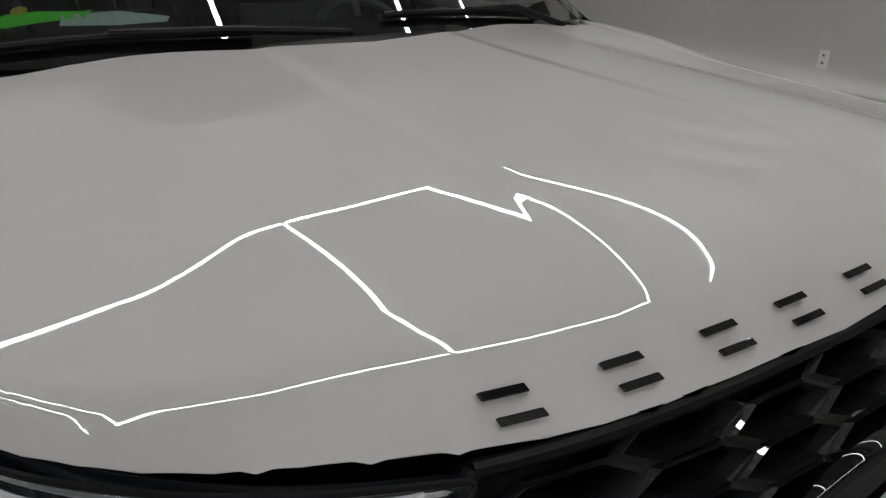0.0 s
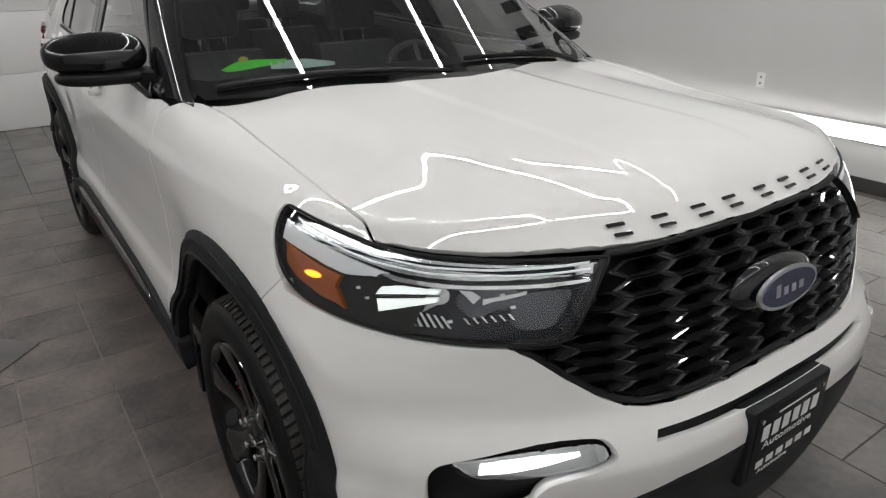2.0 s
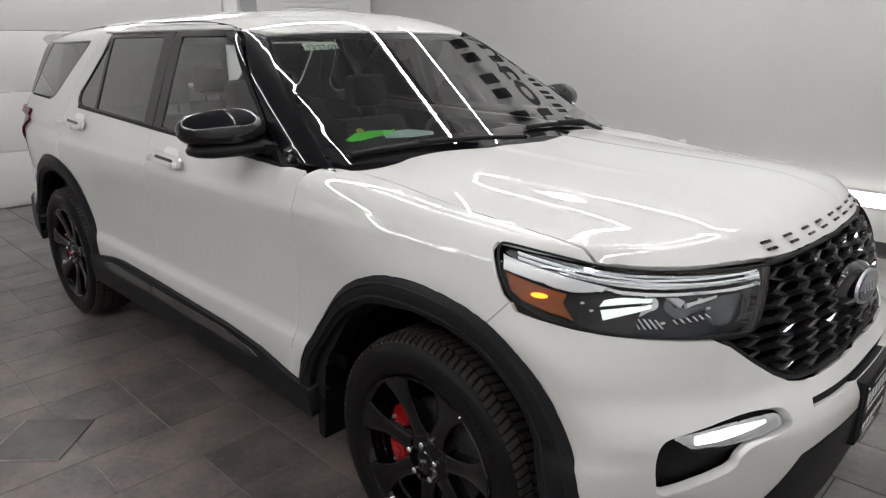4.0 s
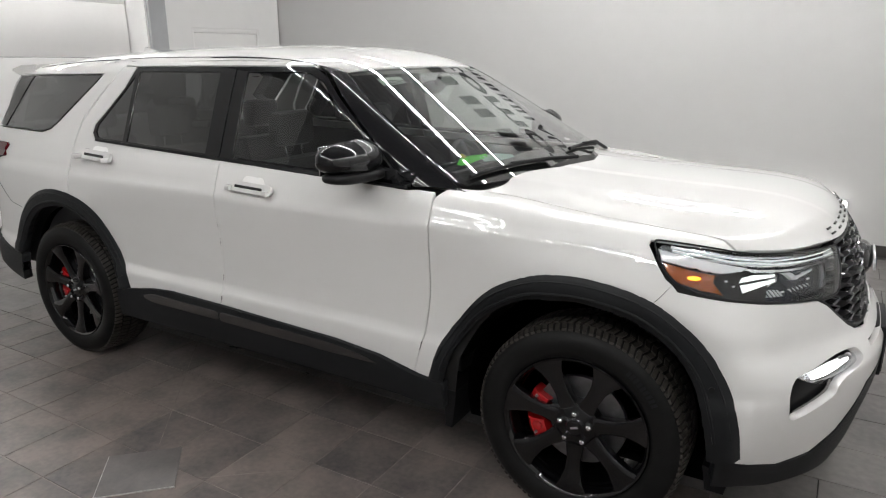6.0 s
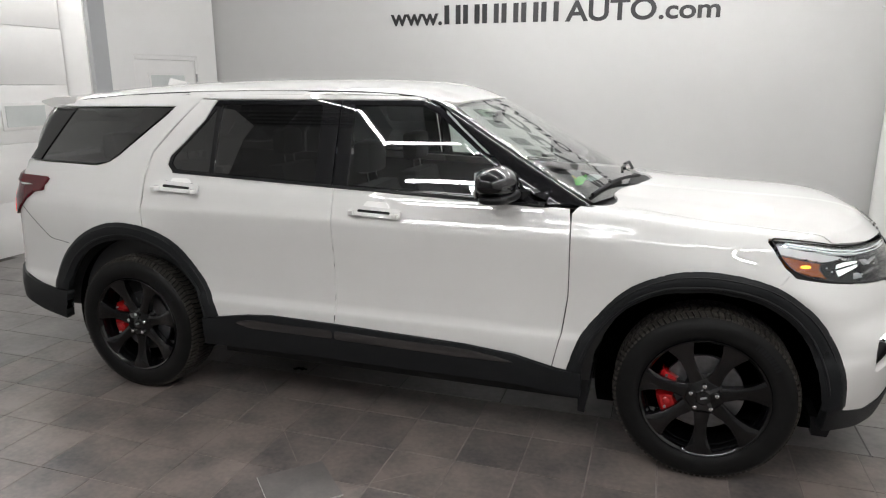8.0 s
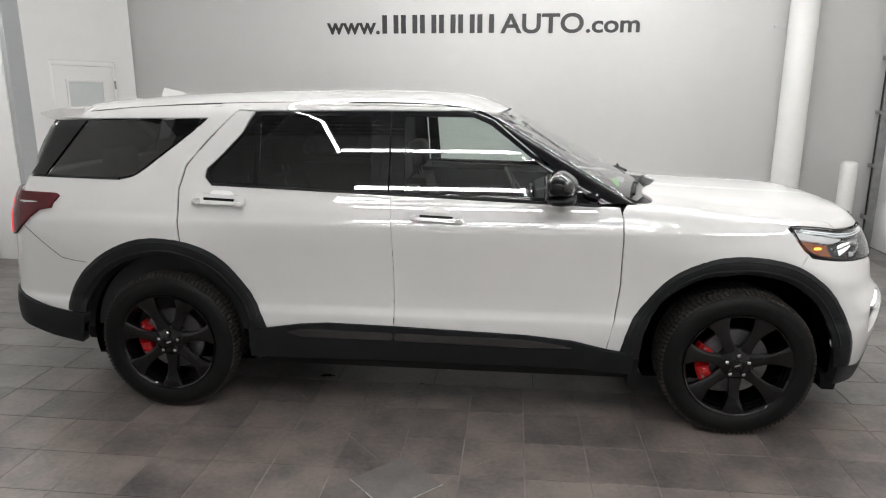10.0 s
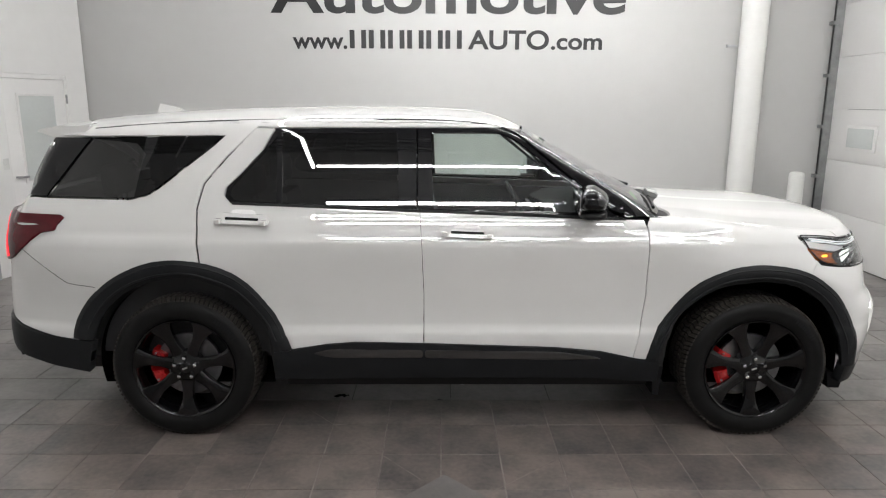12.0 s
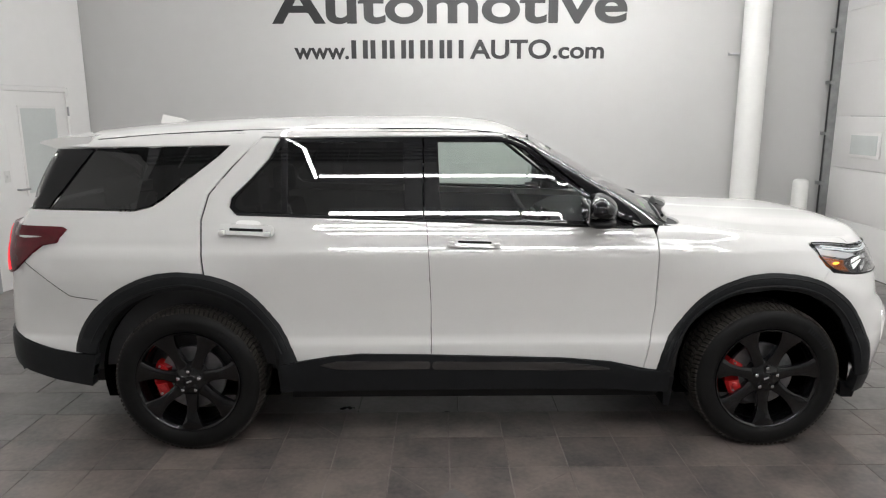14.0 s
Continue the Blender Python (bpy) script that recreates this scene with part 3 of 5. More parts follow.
def panel(name, loop, space, mat, parent, label="", offset=0.0, thick=.012, gap=.03, holes=(), inset=.001, flip=False, field=None,
          rim=True, relief=None, lines=()):
    """A skin over the body inside an outline, with turned edges; flip puts it on the other flank."""
    scale = (DEG, 1) if space == "front" else (1, 1)
    loops = [dense([tuple(np.array(p) * scale) for p in lp], gap) for lp in (loop, *holes)]
    allp = np.array(loops[0])
    lo, hi = allp.min(0), allp.max(0)
    gx, gy = np.meshgrid(np.arange(lo[0] + gap / 2, hi[0], gap), np.arange(lo[1] + gap / 2, hi[1], gap))
    gx[1::2] += gap / 2
    q = np.stack([gx.ravel(), gy.ravel()], -1)
    keep = inside(q, loops[0]) & (near(q, loops[0]) > gap * .45)
    for h in loops[1:]:
        keep &= ~inside(q, h) & (near(q, h) > gap * .45)
    for ln in lines:
        ln = np.array(ln)
        keep &= np.min(np.linalg.norm(q[:, None] - ln[None], axis=2), axis=1) > gap * .45
    q = np.concatenate([q[keep]] + [np.array(ln)[inside(np.array(ln), loops[0]) & (near(np.array(ln), loops[0]) > gap * .2)] for ln in lines])
    pts, edges = [], []
    for lp in loops:
        k = len(pts)
        pts += lp
        edges += [(k + i, k + (i + 1) % len(lp)) for i in range(len(lp))]
    pts += [tuple(p) for p in q]
    out = geometry.delaunay_2d_cdt([Vector(p) for p in pts], edges, [], 0, 1e-6)
    p2 = np.array([(v.x, v.y) for v in out[0]])
    tris = np.array([t for t in out[2] if len(t) == 3])
    mid = p2[tris].mean(1)
    ok = inside(mid, loops[0])
    for h in loops[1:]:
        ok &= ~inside(mid, h)
    tris = tris[ok]
    used = np.unique(tris)
    back = np.full(len(p2), -1)
    back[used] = np.arange(len(used))
    p2, tris = p2[used], back[tris]
    p, nrm, _ = cast(*rays(space, p2), field)
    nrm = np.nan_to_num(nrm)
    c = np.cross(p[tris[:, 1]] - p[tris[:, 0]], p[tris[:, 2]] - p[tris[:, 0]])
    bad = (c * nrm[tris].mean(1)).sum(1) < 0
    tris[bad] = tris[bad][:, ::-1]
    if relief is not None:
        p = p + nrm * relief(p)[:, None]
        fn = np.cross(p[tris[:, 1]] - p[tris[:, 0]], p[tris[:, 2]] - p[tris[:, 0]])
        nrm = np.zeros_like(p)
        for k in range(3):
            np.add.at(nrm, tris[:, k], fn)
        nrm /= np.maximum(np.linalg.norm(nrm, axis=1, keepdims=True), 1e-12)
    top = p + nrm * offset
    verts, faces, norms = list(top), [tuple(t) for t in tris], list(nrm)
    if rim:
        count = {}
        for t in tris:
            for i in range(3):
                count[(t[i], t[(i + 1) % 3])] = 1
        bound = [(a, b) for a, b in count if (b, a) not in count]
        tang = np.zeros_like(top)
        for a, b in bound:
            d = np.cross(top[b] - top[a], nrm[a])
            d = d / max(np.linalg.norm(d), 1e-9)
            tang[a] += d
            tang[b] += d
        ring = {}
        for a, b in bound:
            for i in (a, b):
                if i in ring:
                    continue
                t = tang[i] / max(np.linalg.norm(tang[i]), 1e-9)
                base = top[i] - t * inset
                verts[i] = base - t * .001
                ring[i] = len(verts)
                verts += [base - nrm[i] * .0014, base - nrm[i] * thick]
                norms += [(t + nrm[i] * .5) / np.linalg.norm(t + nrm[i] * .5), t]
        for a, b in bound:
            ra, rb = ring[a], ring[b]
            faces += [(b, a, ra, rb), (rb, ra, ra + 1, rb + 1)]
    verts, norms = np.array(verts), np.array(norms)
    if flip:
        verts, norms = verts * (1, -1, 1), norms * (1, -1, 1)
        faces = [f[::-1] for f in faces]
    me = bpy.data.meshes.new(name)
    me.from_pydata(verts.tolist(), [], faces)
    me.materials.append(mat)
    me.shade_smooth()
    me.normals_split_custom_set_from_vertices(norms.tolist())
    ob = new(name, me)
    ob.parent = parent
    return tagged(ob, label)


def mirrored(bm):
    bmesh.ops.scale(bm, vec=(1, -1, 1), verts=bm.verts)
    bmesh.ops.reverse_faces(bm, faces=bm.faces)
    return bm


def belt(x):
    return 1.2135 - .0345 * x


# ---- the car ----
car = thing("car", "white sport utility car with gloss black trim and black wheels", "car")

ARCH_F = [(.936, .448), (.979, .588), (1.046, .696), (1.148, .82), (1.25, .893), (1.382, .943), (1.519, .956), (1.658, .941), (1.772, .908), (1.866, .849),
          (1.948, .774), (2.022, .656), (2.061, .541), (2.075, .42)]
ARCH_F_IN = [(.99, .445), (1.005, .50), (1.03, .575), (1.089, .674), (1.18, .77), (1.31, .847), (1.443, .872), (1.553, .877), (1.697, .851), (1.818, .787),
             (1.9, .701), (1.95, .6), (1.977, .5), (1.991, .41)]
ARCH_R = [(-2.081, .557), (-2.065, .649), (-1.982, .772), (-1.829, .891), (-1.649, .964), (-1.476, .976), (-1.304, .943), (-1.17, .866), (-1.051, .727),
          (-.982, .609), (-.94, .506)]
ARCH_R_IN = [(-1.977, .553), (-1.961, .624), (-1.877, .745), (-1.747, .838), (-1.593, .886), (-1.447, .896), (-1.311, .854), (-1.204, .791), (-1.096, .669),
             (-1.039, .567), (-1.021, .493)]
DOOR_FRONT = [(.905, belt(.905)), (.916, 1.125), (.919, 1.04), (.919, .79), (.897, .612), (.863, .46)]
DOOR_SPLIT = [(-.262, belt(-.262)), (-.25, 1.04), (-.241, .80), (-.241, .54)]
DOOR_REAR = [(-.97, .50), (-1.01, .59), (-1.075, .70), (-1.19, .83), (-1.316, .90), (-1.384, .93), (-1.400, 1.073), (-1.412, 1.234), (-1.380, 1.36),
             (-1.270, 1.492), (-1.126, 1.645)]
SILL = [(-.94, .506), (-.749, .535), (-.603, .546), (-.241, .54), (.453, .519), (.689, .498), (.863, .455)]
arch_f, arch_r = flowing(ARCH_F, 4), flowing(ARCH_R, 4)


def between(a, b, t):
    return [(p[0] * (1 - t) + q[0] * t, p[1] * (1 - t) + q[1] * t) for p, q in zip(a, b)]


def line_gap(q, line):
    best = np.full(len(q), 9.0)
    for p, r in zip(np.array(line), np.array(line)[1:]):
        d = r - p
        t = np.clip(((q - p) @ d) / max(d @ d, 1e-12), 0, 1)
        best = np.minimum(best, np.linalg.norm(q - p - t[:, None] * d, axis=1))
    return best


def lip(p, outer, inner):
    """Section of an arch moulding: bevelled outer edge, flat face, rolled inner edge."""
    q = p[:, [0, 2]]
    a, b = line_gap(q, outer), line_gap(q, inner)
    return -.010 * step(.022, .0, a) + .003 * step(.018, .026, a) - .012 * step(.026, 0, b)


under_f, under_r = flowing(between(ARCH_F, ARCH_F_IN, .5), 4), flowing(between(ARCH_R, ARCH_R_IN, .5), 4)
WIN_REAR = [(-1.03, 1.642), (-1.085, 1.535), (-1.19, 1.42), (-1.268, 1.345), (-1.276, 1.30), (-1.245, 1.266), (-1.17, 1.257)]
DLO_FRONT_TOP = [(-.277, 1.646), (.165, 1.648), (.255, 1.605), (.45, 1.45), (.56, 1.362), (.70, 1.24), (.79, belt(.79) + .004)]
GLASS_F = [(-.19, 1.242), (-.205, 1.621), (.155, 1.623), (.245, 1.585), (.44, 1.43), (.55, 1.345), (.655, 1.255), (.685, 1.222)]
GLASS_R = [(-.375, 1.248), (-.385, 1.621), (-.985, 1.618), (-.975, 1.27)]
GLASS_V = [(-1.007, 1.272), (-1.017, 1.60), (-1.065, 1.535), (-1.165, 1.425), (-1.24, 1.345), (-1.248, 1.31), (-1.222, 1.282), (-1.17, 1.275)]
ROOF_TOP = [(.30, 1.632), (.17, 1.664), (-.32, 1.672), (-1.0, 1.672), (-1.64, 1.664), (-2.1, 1.648), (-2.24, 1.625)]
QGLASS = [(-1.985, 1.592), (-1.301, 1.600), (-1.345, 1.563), (-1.624, 1.345), (-1.685, 1.304), (-1.767, 1.286), (-2.205, 1.292)]
DGLASS = [(-2.0, 1.592), (-2.22, 1.292), (-2.36, 1.30), (-2.30, 1.42), (-2.21, 1.592)]

HOOD_EDGE = [(1.05, -.80), (1.2, -.79), (1.46, -.786), (1.81, -.794), (1.94, -.792), (1.982, -.795)]
HOOD_FRONT = [(1.99, -.79), (2.08, -.72), (2.17, -.602), (2.247, -.42), (2.281, -.25), (2.293, 0)]
HOOD_REAR = [(1.075, -.77), (1.092, -.71), (1.09, -.63), (1.07, -.545), (1.10, -.40), (1.19, -.2), (1.235, 0)]

half = HOOD_EDGE + flowing(HOOD_FRONT, 3)
hood_loop = half + [(x, -y) for x, y in half[::-1][1:]] + [(x, -y) for x, y in flowing(HOOD_REAR, 3)] + flowing(HOOD_REAR, 3)[::-1][1:]
ys = np.arange(-.78, .7801, .009)
lo, hi = np.full_like(ys, 1.7), np.full_like(ys, 2.6)
for _ in range(40):
    mid = (lo + hi) / 2
    out = mid > nose_x(hood_top(mid, np.abs(ys)), np.abs(ys))
    lo, hi = np.where(out, lo, mid), np.where(out, mid, hi)
creases = [list(zip(lo + d, ys)) for d in (-.016, -.008, 0, .007, .014)]
for side_y in (-1, 1):
    creases += [[(x, side_y * a) for x in np.arange(1.25, 2.2, .02)] for a in (.200, .214, .226, .240)]
hood = panel("hood", hood_loop, "top", PAINT, car, "glossy white hood with two raised creases", thick=.03, gap=.02, inset=.003, lines=creases)

# the joint between fender and bumper, from the arch up to the lamp
seam_a, seam_b = lift("side", [under_f[-21]])[0], lift("front", [(-48.5, .972)])[0]
seam_line = []
for k in range(7):
    q = seam_a + (seam_b - seam_a) * k / 6
    at = cast(np.array([[q[0], q[1], q[2]]]) + np.array([[.25, -.35, 0]]), np.array([[-.581, .814, 0]]))[0][0]
    seam_line.append(at)
seam_line = np.array(seam_line)

FENDER_TOP = [(1.055, -.803), (1.2, -.792), (1.46, -.788), (1.81, -.796), (1.94, -.794), (1.978, -.797)]
for flip in (False, True):
    down = lift("side", [(.885, .455)] + under_f[:-20])
    lampside = lift("front", [(-48.5, .972), (-49.3, .988), (-50.1, 1.03), (-50.6, 1.085), (-50.0, 1.098), (-45.5, 1.092), (-41.8, 1.083), (-39.6, 1.078)])
    upper = lift("top", FENDER_TOP[::-1])
    edge = lift("side", [(.917, 1.165), (.922, 1.04), (.922, .79), (.900, .612), (.866, .46)])
    corner = lift("top", [(1.0, -.812), (.95, -.835)], LOWER)
    loop = [(p[0], (p[1] + p[2]) * .70711) for p in (*down, *seam_line[1:-1], *lampside, *upper, *corner, *edge)]
    fender = panel("fender", loop, "shoulder", PAINT, car, flip=flip, gap=.014, field=LOWER)

    fdoor = panel("front_door", DOOR_FRONT + SILL[::-1][1:-3] + DOOR_SPLIT[::-1], "side", PAINT, car, "white front door", flip=flip, thick=.02, gap=.022)
    rdoor = panel("rear_door", [(x - .001, z) for x, z in DOOR_SPLIT[:-1]] + [(-.243, .54)] + SILL[1:3][::-1] + DOOR_REAR + WIN_REAR, "side", PAINT, car,
                  "white rear door", flip=flip, thick=.02, gap=.022)
    quarter = panel("rear_quarter", [(-1.397, .972), (-1.385, .90)] + under_r[::-1][20:] + [(-2.10, .54), (-2.281, .58), (-2.45, .625), (-2.52, .66), (-2.535, .9), (-2.51, 1.1), (-2.475, 1.22),
                    (-2.385, 1.282)] + [(-2.36, 1.29), (-2.20, 1.284), (-1.765, 1.278), (-1.68, 1.297), (-1.616, 1.337), (-1.337, 1.556), (-1.285, 1.607),
                    (-1.985, 1.60), (-2.215, 1.602), (-2.245, 1.61)] + ROOF_TOP[::-1][1:] + [(.20, 1.652), (-.30, 1.651), (-1.02, 1.648), (-1.118, 1.652),
                    (-1.277, 1.497), (-1.388, 1.362), (-1.42, 1.234), (-1.408, 1.073)], "side", PAINT, car, "white rear quarter panel and roof side", flip=flip)
    frame_r = panel("rear_window_frame", [(-.279, belt(-.279) + .002), (-.283, 1.646), (-1.022, 1.640)] + [(x + .004, z) for x, z in WIN_REAR[1:]] + [(-1.17, 1.256)],
                    "side", BLACK_GLOSS, car, "gloss black window frame", holes=(GLASS_R, GLASS_V), flip=flip, offset=-.001, gap=.022, inset=.001)
    frame_f = panel("front_window_frame", [(-.273, belt(-.273) + .002)] + DLO_FRONT_TOP, "side", BLACK_GLOSS, car, "gloss black window frame",
                    holes=(GLASS_F,), flip=flip, offset=-.001, gap=.022, inset=.001)
    panel("window_glass", GLASS_F, "side", GLASS_FRONT, frame_f, "lightly tinted side window", offset=-.006, thick=.004, gap=.03, inset=-.006, flip=flip, rim=False)
    panel("window_glass", GLASS_R, "side", GLASS_DARK, frame_r, "dark privacy glass", offset=-.006, thick=.004, gap=.03, inset=-.006, flip=flip, rim=False)
    panel("vent_glass", GLASS_V, "side", GLASS_DARK, frame_r, "dark privacy glass", offset=-.006, thick=.004, gap=.03, inset=-.006, flip=flip, rim=False)
    panel("belt_moulding", [(-1.235, belt(-1.235) + .001), (-.25, belt(-.25) + .001), (.79, belt(.79) + .001), (.79, belt(.79) + .012), (-.25, belt(-.25) + .014), (-1.235, belt(-1.235) + .014)],
          "side", BLACK_TRIM, car, "black belt moulding", offset=.004, gap=.05, flip=flip, inset=0)
    panel("quarter_glass", QGLASS, "side", GLASS_DARK, car, "dark privacy quarter glass", offset=-.002, gap=.05, flip=flip)
    panel("rear_pillar_trim", DGLASS, "side", BLACK_GLOSS, car, "gloss black rear pillar trim", offset=-.002, gap=.05, flip=flip)
    outer = lift("side", [(.17, 1.652), (.262, 1.612), (.36, 1.533), (.455, 1.457), (.566, 1.368), (.706, 1.246), (.80, belt(.80) + .006), (.93, 1.196)])
    inner = lift("top", [(1.02, -.842), (.92, -.822), (.75, -.787), (.60, -.746), (.47, -.701), (.38, -.663), (.285, -.615), (.25, -.637)])
    loop = [(p @ PILLAR_U, p @ PILLAR_V) for p in (*outer, *inner)]
    panel("windscreen_pillar", loop, "pillar", BLACK_GLOSS, car, "gloss black windscreen pillar", flip=flip, offset=.001, gap=.02)

    moulding = panel("arch_moulding", arch_f + flowing(ARCH_F_IN, 4)[::-1], "side", CLADDING, car, "grained black wheel arch moulding", offset=.016, thick=.05, flip=flip, inset=0,
                     gap=.012, relief=lambda p: lip(p, arch_f, flowing(ARCH_F_IN, 4)))
    panel("arch_moulding", arch_r + flowing(ARCH_R_IN, 4)[::-1], "side", CLADDING, car, "grained black wheel arch moulding", offset=.016, thick=.05, flip=flip, inset=0,
          gap=.012, relief=lambda p: lip(p, arch_r, flowing(ARCH_R_IN, 4)))
    for outer_arch, inner_arch in ((ARCH_F, ARCH_F_IN), (ARCH_R, ARCH_R_IN)):
        for share, r in ((.20, .0035), (.74, .006)):
            bead = lift("side", flowing(between(outer_arch, inner_arch, share), 4)[3:-3]) + (0, -.0165, 0)
            part("arch_bead", tube([(x, -y if flip else y, z) for x, y, z in bead], r, 8), CLADDING, car, "moulded ridge along the wheel arch")
    sill = panel("sill_cladding", [(-1.03, .492)] + SILL + [(.94, .447), (1.0, .445), (1.0, .33), (.849, .335), (.70, .352), (-.241, .352), (-.846, .344), (-1.03, .345)], "side",
                 CLADDING, car, "grained black sill cladding", offset=.018, thick=.06, flip=flip, inset=0)
    for a, b in ((-.83, -.246), (-.236, .70)):
        ends = [(a, .49), (a + .1, .514), (b, .510), (b, .468), (a + .1, .468)] if b < 0 else [(a, .510), (.45, .502), (.62, .482), (b, .462), (.45, .458), (a, .466)]
        panel("sill_insert", rounded(ends, .03), "side", GRILLE_GLOSS, sill, "gloss black sill insert", offset=.024, thick=.008, flip=flip, inset=0)

    for hx, hz, zslope in ((-.018, 1.119, -.04), (-1.172, 1.182, -.04)):
        pull = rounded([(hx - .138, hz + .022 + .005), (hx + .138, hz + .022 - .005), (hx + .138, hz - .026 - .005), (hx - .138, hz - .026 + .005)], .022)
        handle = panel("door_handle", pull, "side", PAINT, car, "white pull handle with a black insert", offset=.028, thick=.014, gap=.02, flip=flip, inset=0)
        slot = rounded([(hx - .085, hz + .006 + .003), (hx + .085, hz + .006 - .003), (hx + .085, hz - .007 - .003), (hx - .085, hz - .007 + .003)], .006)
        panel("insert", slot, "side", BLACK_GLOSS, handle, offset=.0295, thick=.004, gap=.02, flip=flip, inset=0)
        cup = rounded([(hx - .06, hz + .052), (hx + .055, hz + .050), (hx + .075, hz + .012), (hx - .075, hz + .012)], .03)
        panel("handle_cup", cup, "side", DOOR_PAINT, handle, "shaded finger recess", offset=.0025, thick=.003, gap=.02, flip=flip, inset=0)
        for e in (-.115, .112):
            bm = box((hx + e - .014, -.99, hz - .014 - e * .04), (hx + e + .014, -.94, hz + .01 - e * .04))
            part("handle_post", mirrored(bm) if flip else bm, PAINT, handle, bevel=.004)

roof_half = [(.335, 0), (.328, -.2), (.305, -.4), (.275, -.56), (.20, -.655), (-.1, -.69), (-.6, -.70), (-1.2, -.70), (-1.8, -.68), (-2.1, -.66)]
roof_loop = roof_half + [(x, -y) for x, y in roof_half[::-1][:-1]]
panel("roof", [(x, y) for x, y in roof_loop], "top", PAINT, car, "white roof panel", gap=.05, thick=.02)
for s in (-1, 1):
    line = lift("top", [(x, -.672) for x in np.linspace(.16, -2.0, 26)]) + (0, 0, -.0025)
    part("roof_rail", tube([(x, y * -s, z) for x, y, z in line], .004), BLACK_TRIM, car, "black roof ditch moulding")

screen_half = [(.345, 0), (.338, -.2), (.315, -.4), (.283, -.619), (.47, -.705), (.75, -.791), (.92, -.826), (1.0, -.80), (1.07, -.6), (1.12, -.4), (1.17, -.2), (1.185, 0)]
screen_loop = screen_half + [(x, -y) for x, y in screen_half[1:-1][::-1]]
screen = panel("windscreen", screen_loop, "top", GLASS_SCREEN, car, "curved windscreen reflecting the ceiling lights", gap=.04, rim=False, field=lambda p: cabin(p[..., 0], p[..., 1], p[..., 2]))
frit = [(.36, 0), (.355, -.2), (.33, -.4), (.30, -.606), (.48, -.694), (.76, -.78), (.90, -.808), (.935, -.76), (.98, -.55), (1.03, -.35), (1.07, -.15), (1.08, 0)]
frit_loop = frit + [(x, -y) for x, y in frit[1:-1][::-1]]
panel("black_border", screen_loop, "top", BLACK_TRIM, screen, "black ceramic border", gap=.05, rim=False, holes=(frit_loop,), offset=-.004, field=lambda p: cabin(p[..., 0], p[..., 1], p[..., 2]))
cowl_half = [(.93, 0), (.90, -.3), (.85, -.6), (.88, -.77), (.96, -.80), (1.04, -.797), (1.085, -.76), (1.10, -.70), (1.10, -.63), (1.08, -.545), (1.11, -.40), (1.20, -.2), (1.245, 0)]
panel("cowl", cowl_half + [(x, -y) for x, y in cowl_half[1:-1][::-1]], "top", BLACK_TRIM, car, "black plastic cowl under the windscreen", offset=-.014, gap=.04,
      field=lambda p: lower_body(p[..., 0], p[..., 1], p[..., 2]))


def wiper(a, b, pivot):
    pts = lift("top", [tuple(np.array(a) * (1 - t) + np.array(b) * t) for t in np.linspace(0, 1, 9)]) + (.004, 0, .013)
    w = part("wiper", tube([tuple(p) for p in pts], .009), BLACK_TRIM, car, "black windscreen wiper")
    m = pts[4]
    part("wiper_arm", tube([(pivot[0], pivot[1], pivot[2]), ((pivot[0] + m[0]) / 2, (pivot[1] + m[1]) / 2, max(m[2], pivot[2]) + .004), (m[0], m[1], m[2] + .006)], .009), BLACK_TRIM, w)


wiper((.985, -.76), (1.09, -.22), (1.165, -.02, 1.235))
wiper((1.075, .10), (1.05, .58), (1.10, .64, 1.20))

# nose
BUMPER = [(-50.3, .893), (-50.5, .85), (-48.6, .76), (-45.6, .64), (-43.4, .53), (-42.3, .43), (-41.8, .40), (-34, .362), (-28, .372), (-23.5, .43), (-20.5, .515), (-18.2, .585), (-14, .605), (-8, .615), (0, .625)]
UNDER_LAMP = [(math.degrees(math.atan2(p[1], p[0] - 1)), p[2]) for p in seam_line[1:]] + [(-47.9, .952), (-45.5, .942), (-42, .930), (-37.7, .920), (-33.9, .914), (-30, .909), (-28.0, .908), (-26.1, .886), (-23.4, .838), (-20.6, .793), (-18.4, .767), (-16.1, .755), (-13.2, .751),
              (-6.4, .752), (0, .755)]
FOG = [(a, z) for a, z in [(-33.4, .54), (-34.4, .58), (-34.5, .64), (-34.0, .675), (-32.3, .694), (-25.9, .724), (-21.5, .724), (-20.2, .710), (-20.2, .68), (-24.7, .655), (-26.2, .625), (-27.2, .59)]]
FOG = flowing(FOG, 3, closed=True)
SLOT = [(-16.3, .700), (-16.0, .717), (-7.7, .717), (0, .719), (7.7, .717), (16.0, .717), (16.3, .700), (11.4, .697), (0, .697), (-11.4, .697)]
edge = lift("side", under_f[-21:])
BUMPER = [(math.degrees(math.atan2(y, x - 1)), z) for x, y, z in edge][:-1] + [b for b in BUMPER if b[0] > -41.9]
ring = BUMPER + [(-a, z) for a, z in BUMPER[::-1][1:]] + [(-a, z) for a, z in UNDER_LAMP] + UNDER_LAMP[::-1][1:]
bumper = panel("front_bumper", ring, "front", PAINT, car, "white front bumper", gap=.02, thick=.03, holes=(FOG, [(-a, z) for a, z in FOG[::-1]], SLOT))
panel("bumper_slot", [(-17, .69), (-17, .727), (17, .727), (17, .69)], "front", BLACK_TRIM, bumper, "black air slot", offset=-.025, gap=.03)
LIP = [(-43.6, .42), (-39.9, .394), (-34, .356), (-28, .366), (-23.3, .424), (-20.3, .51), (-18, .579), (-14, .599), (-8, .609), (0, .619)]
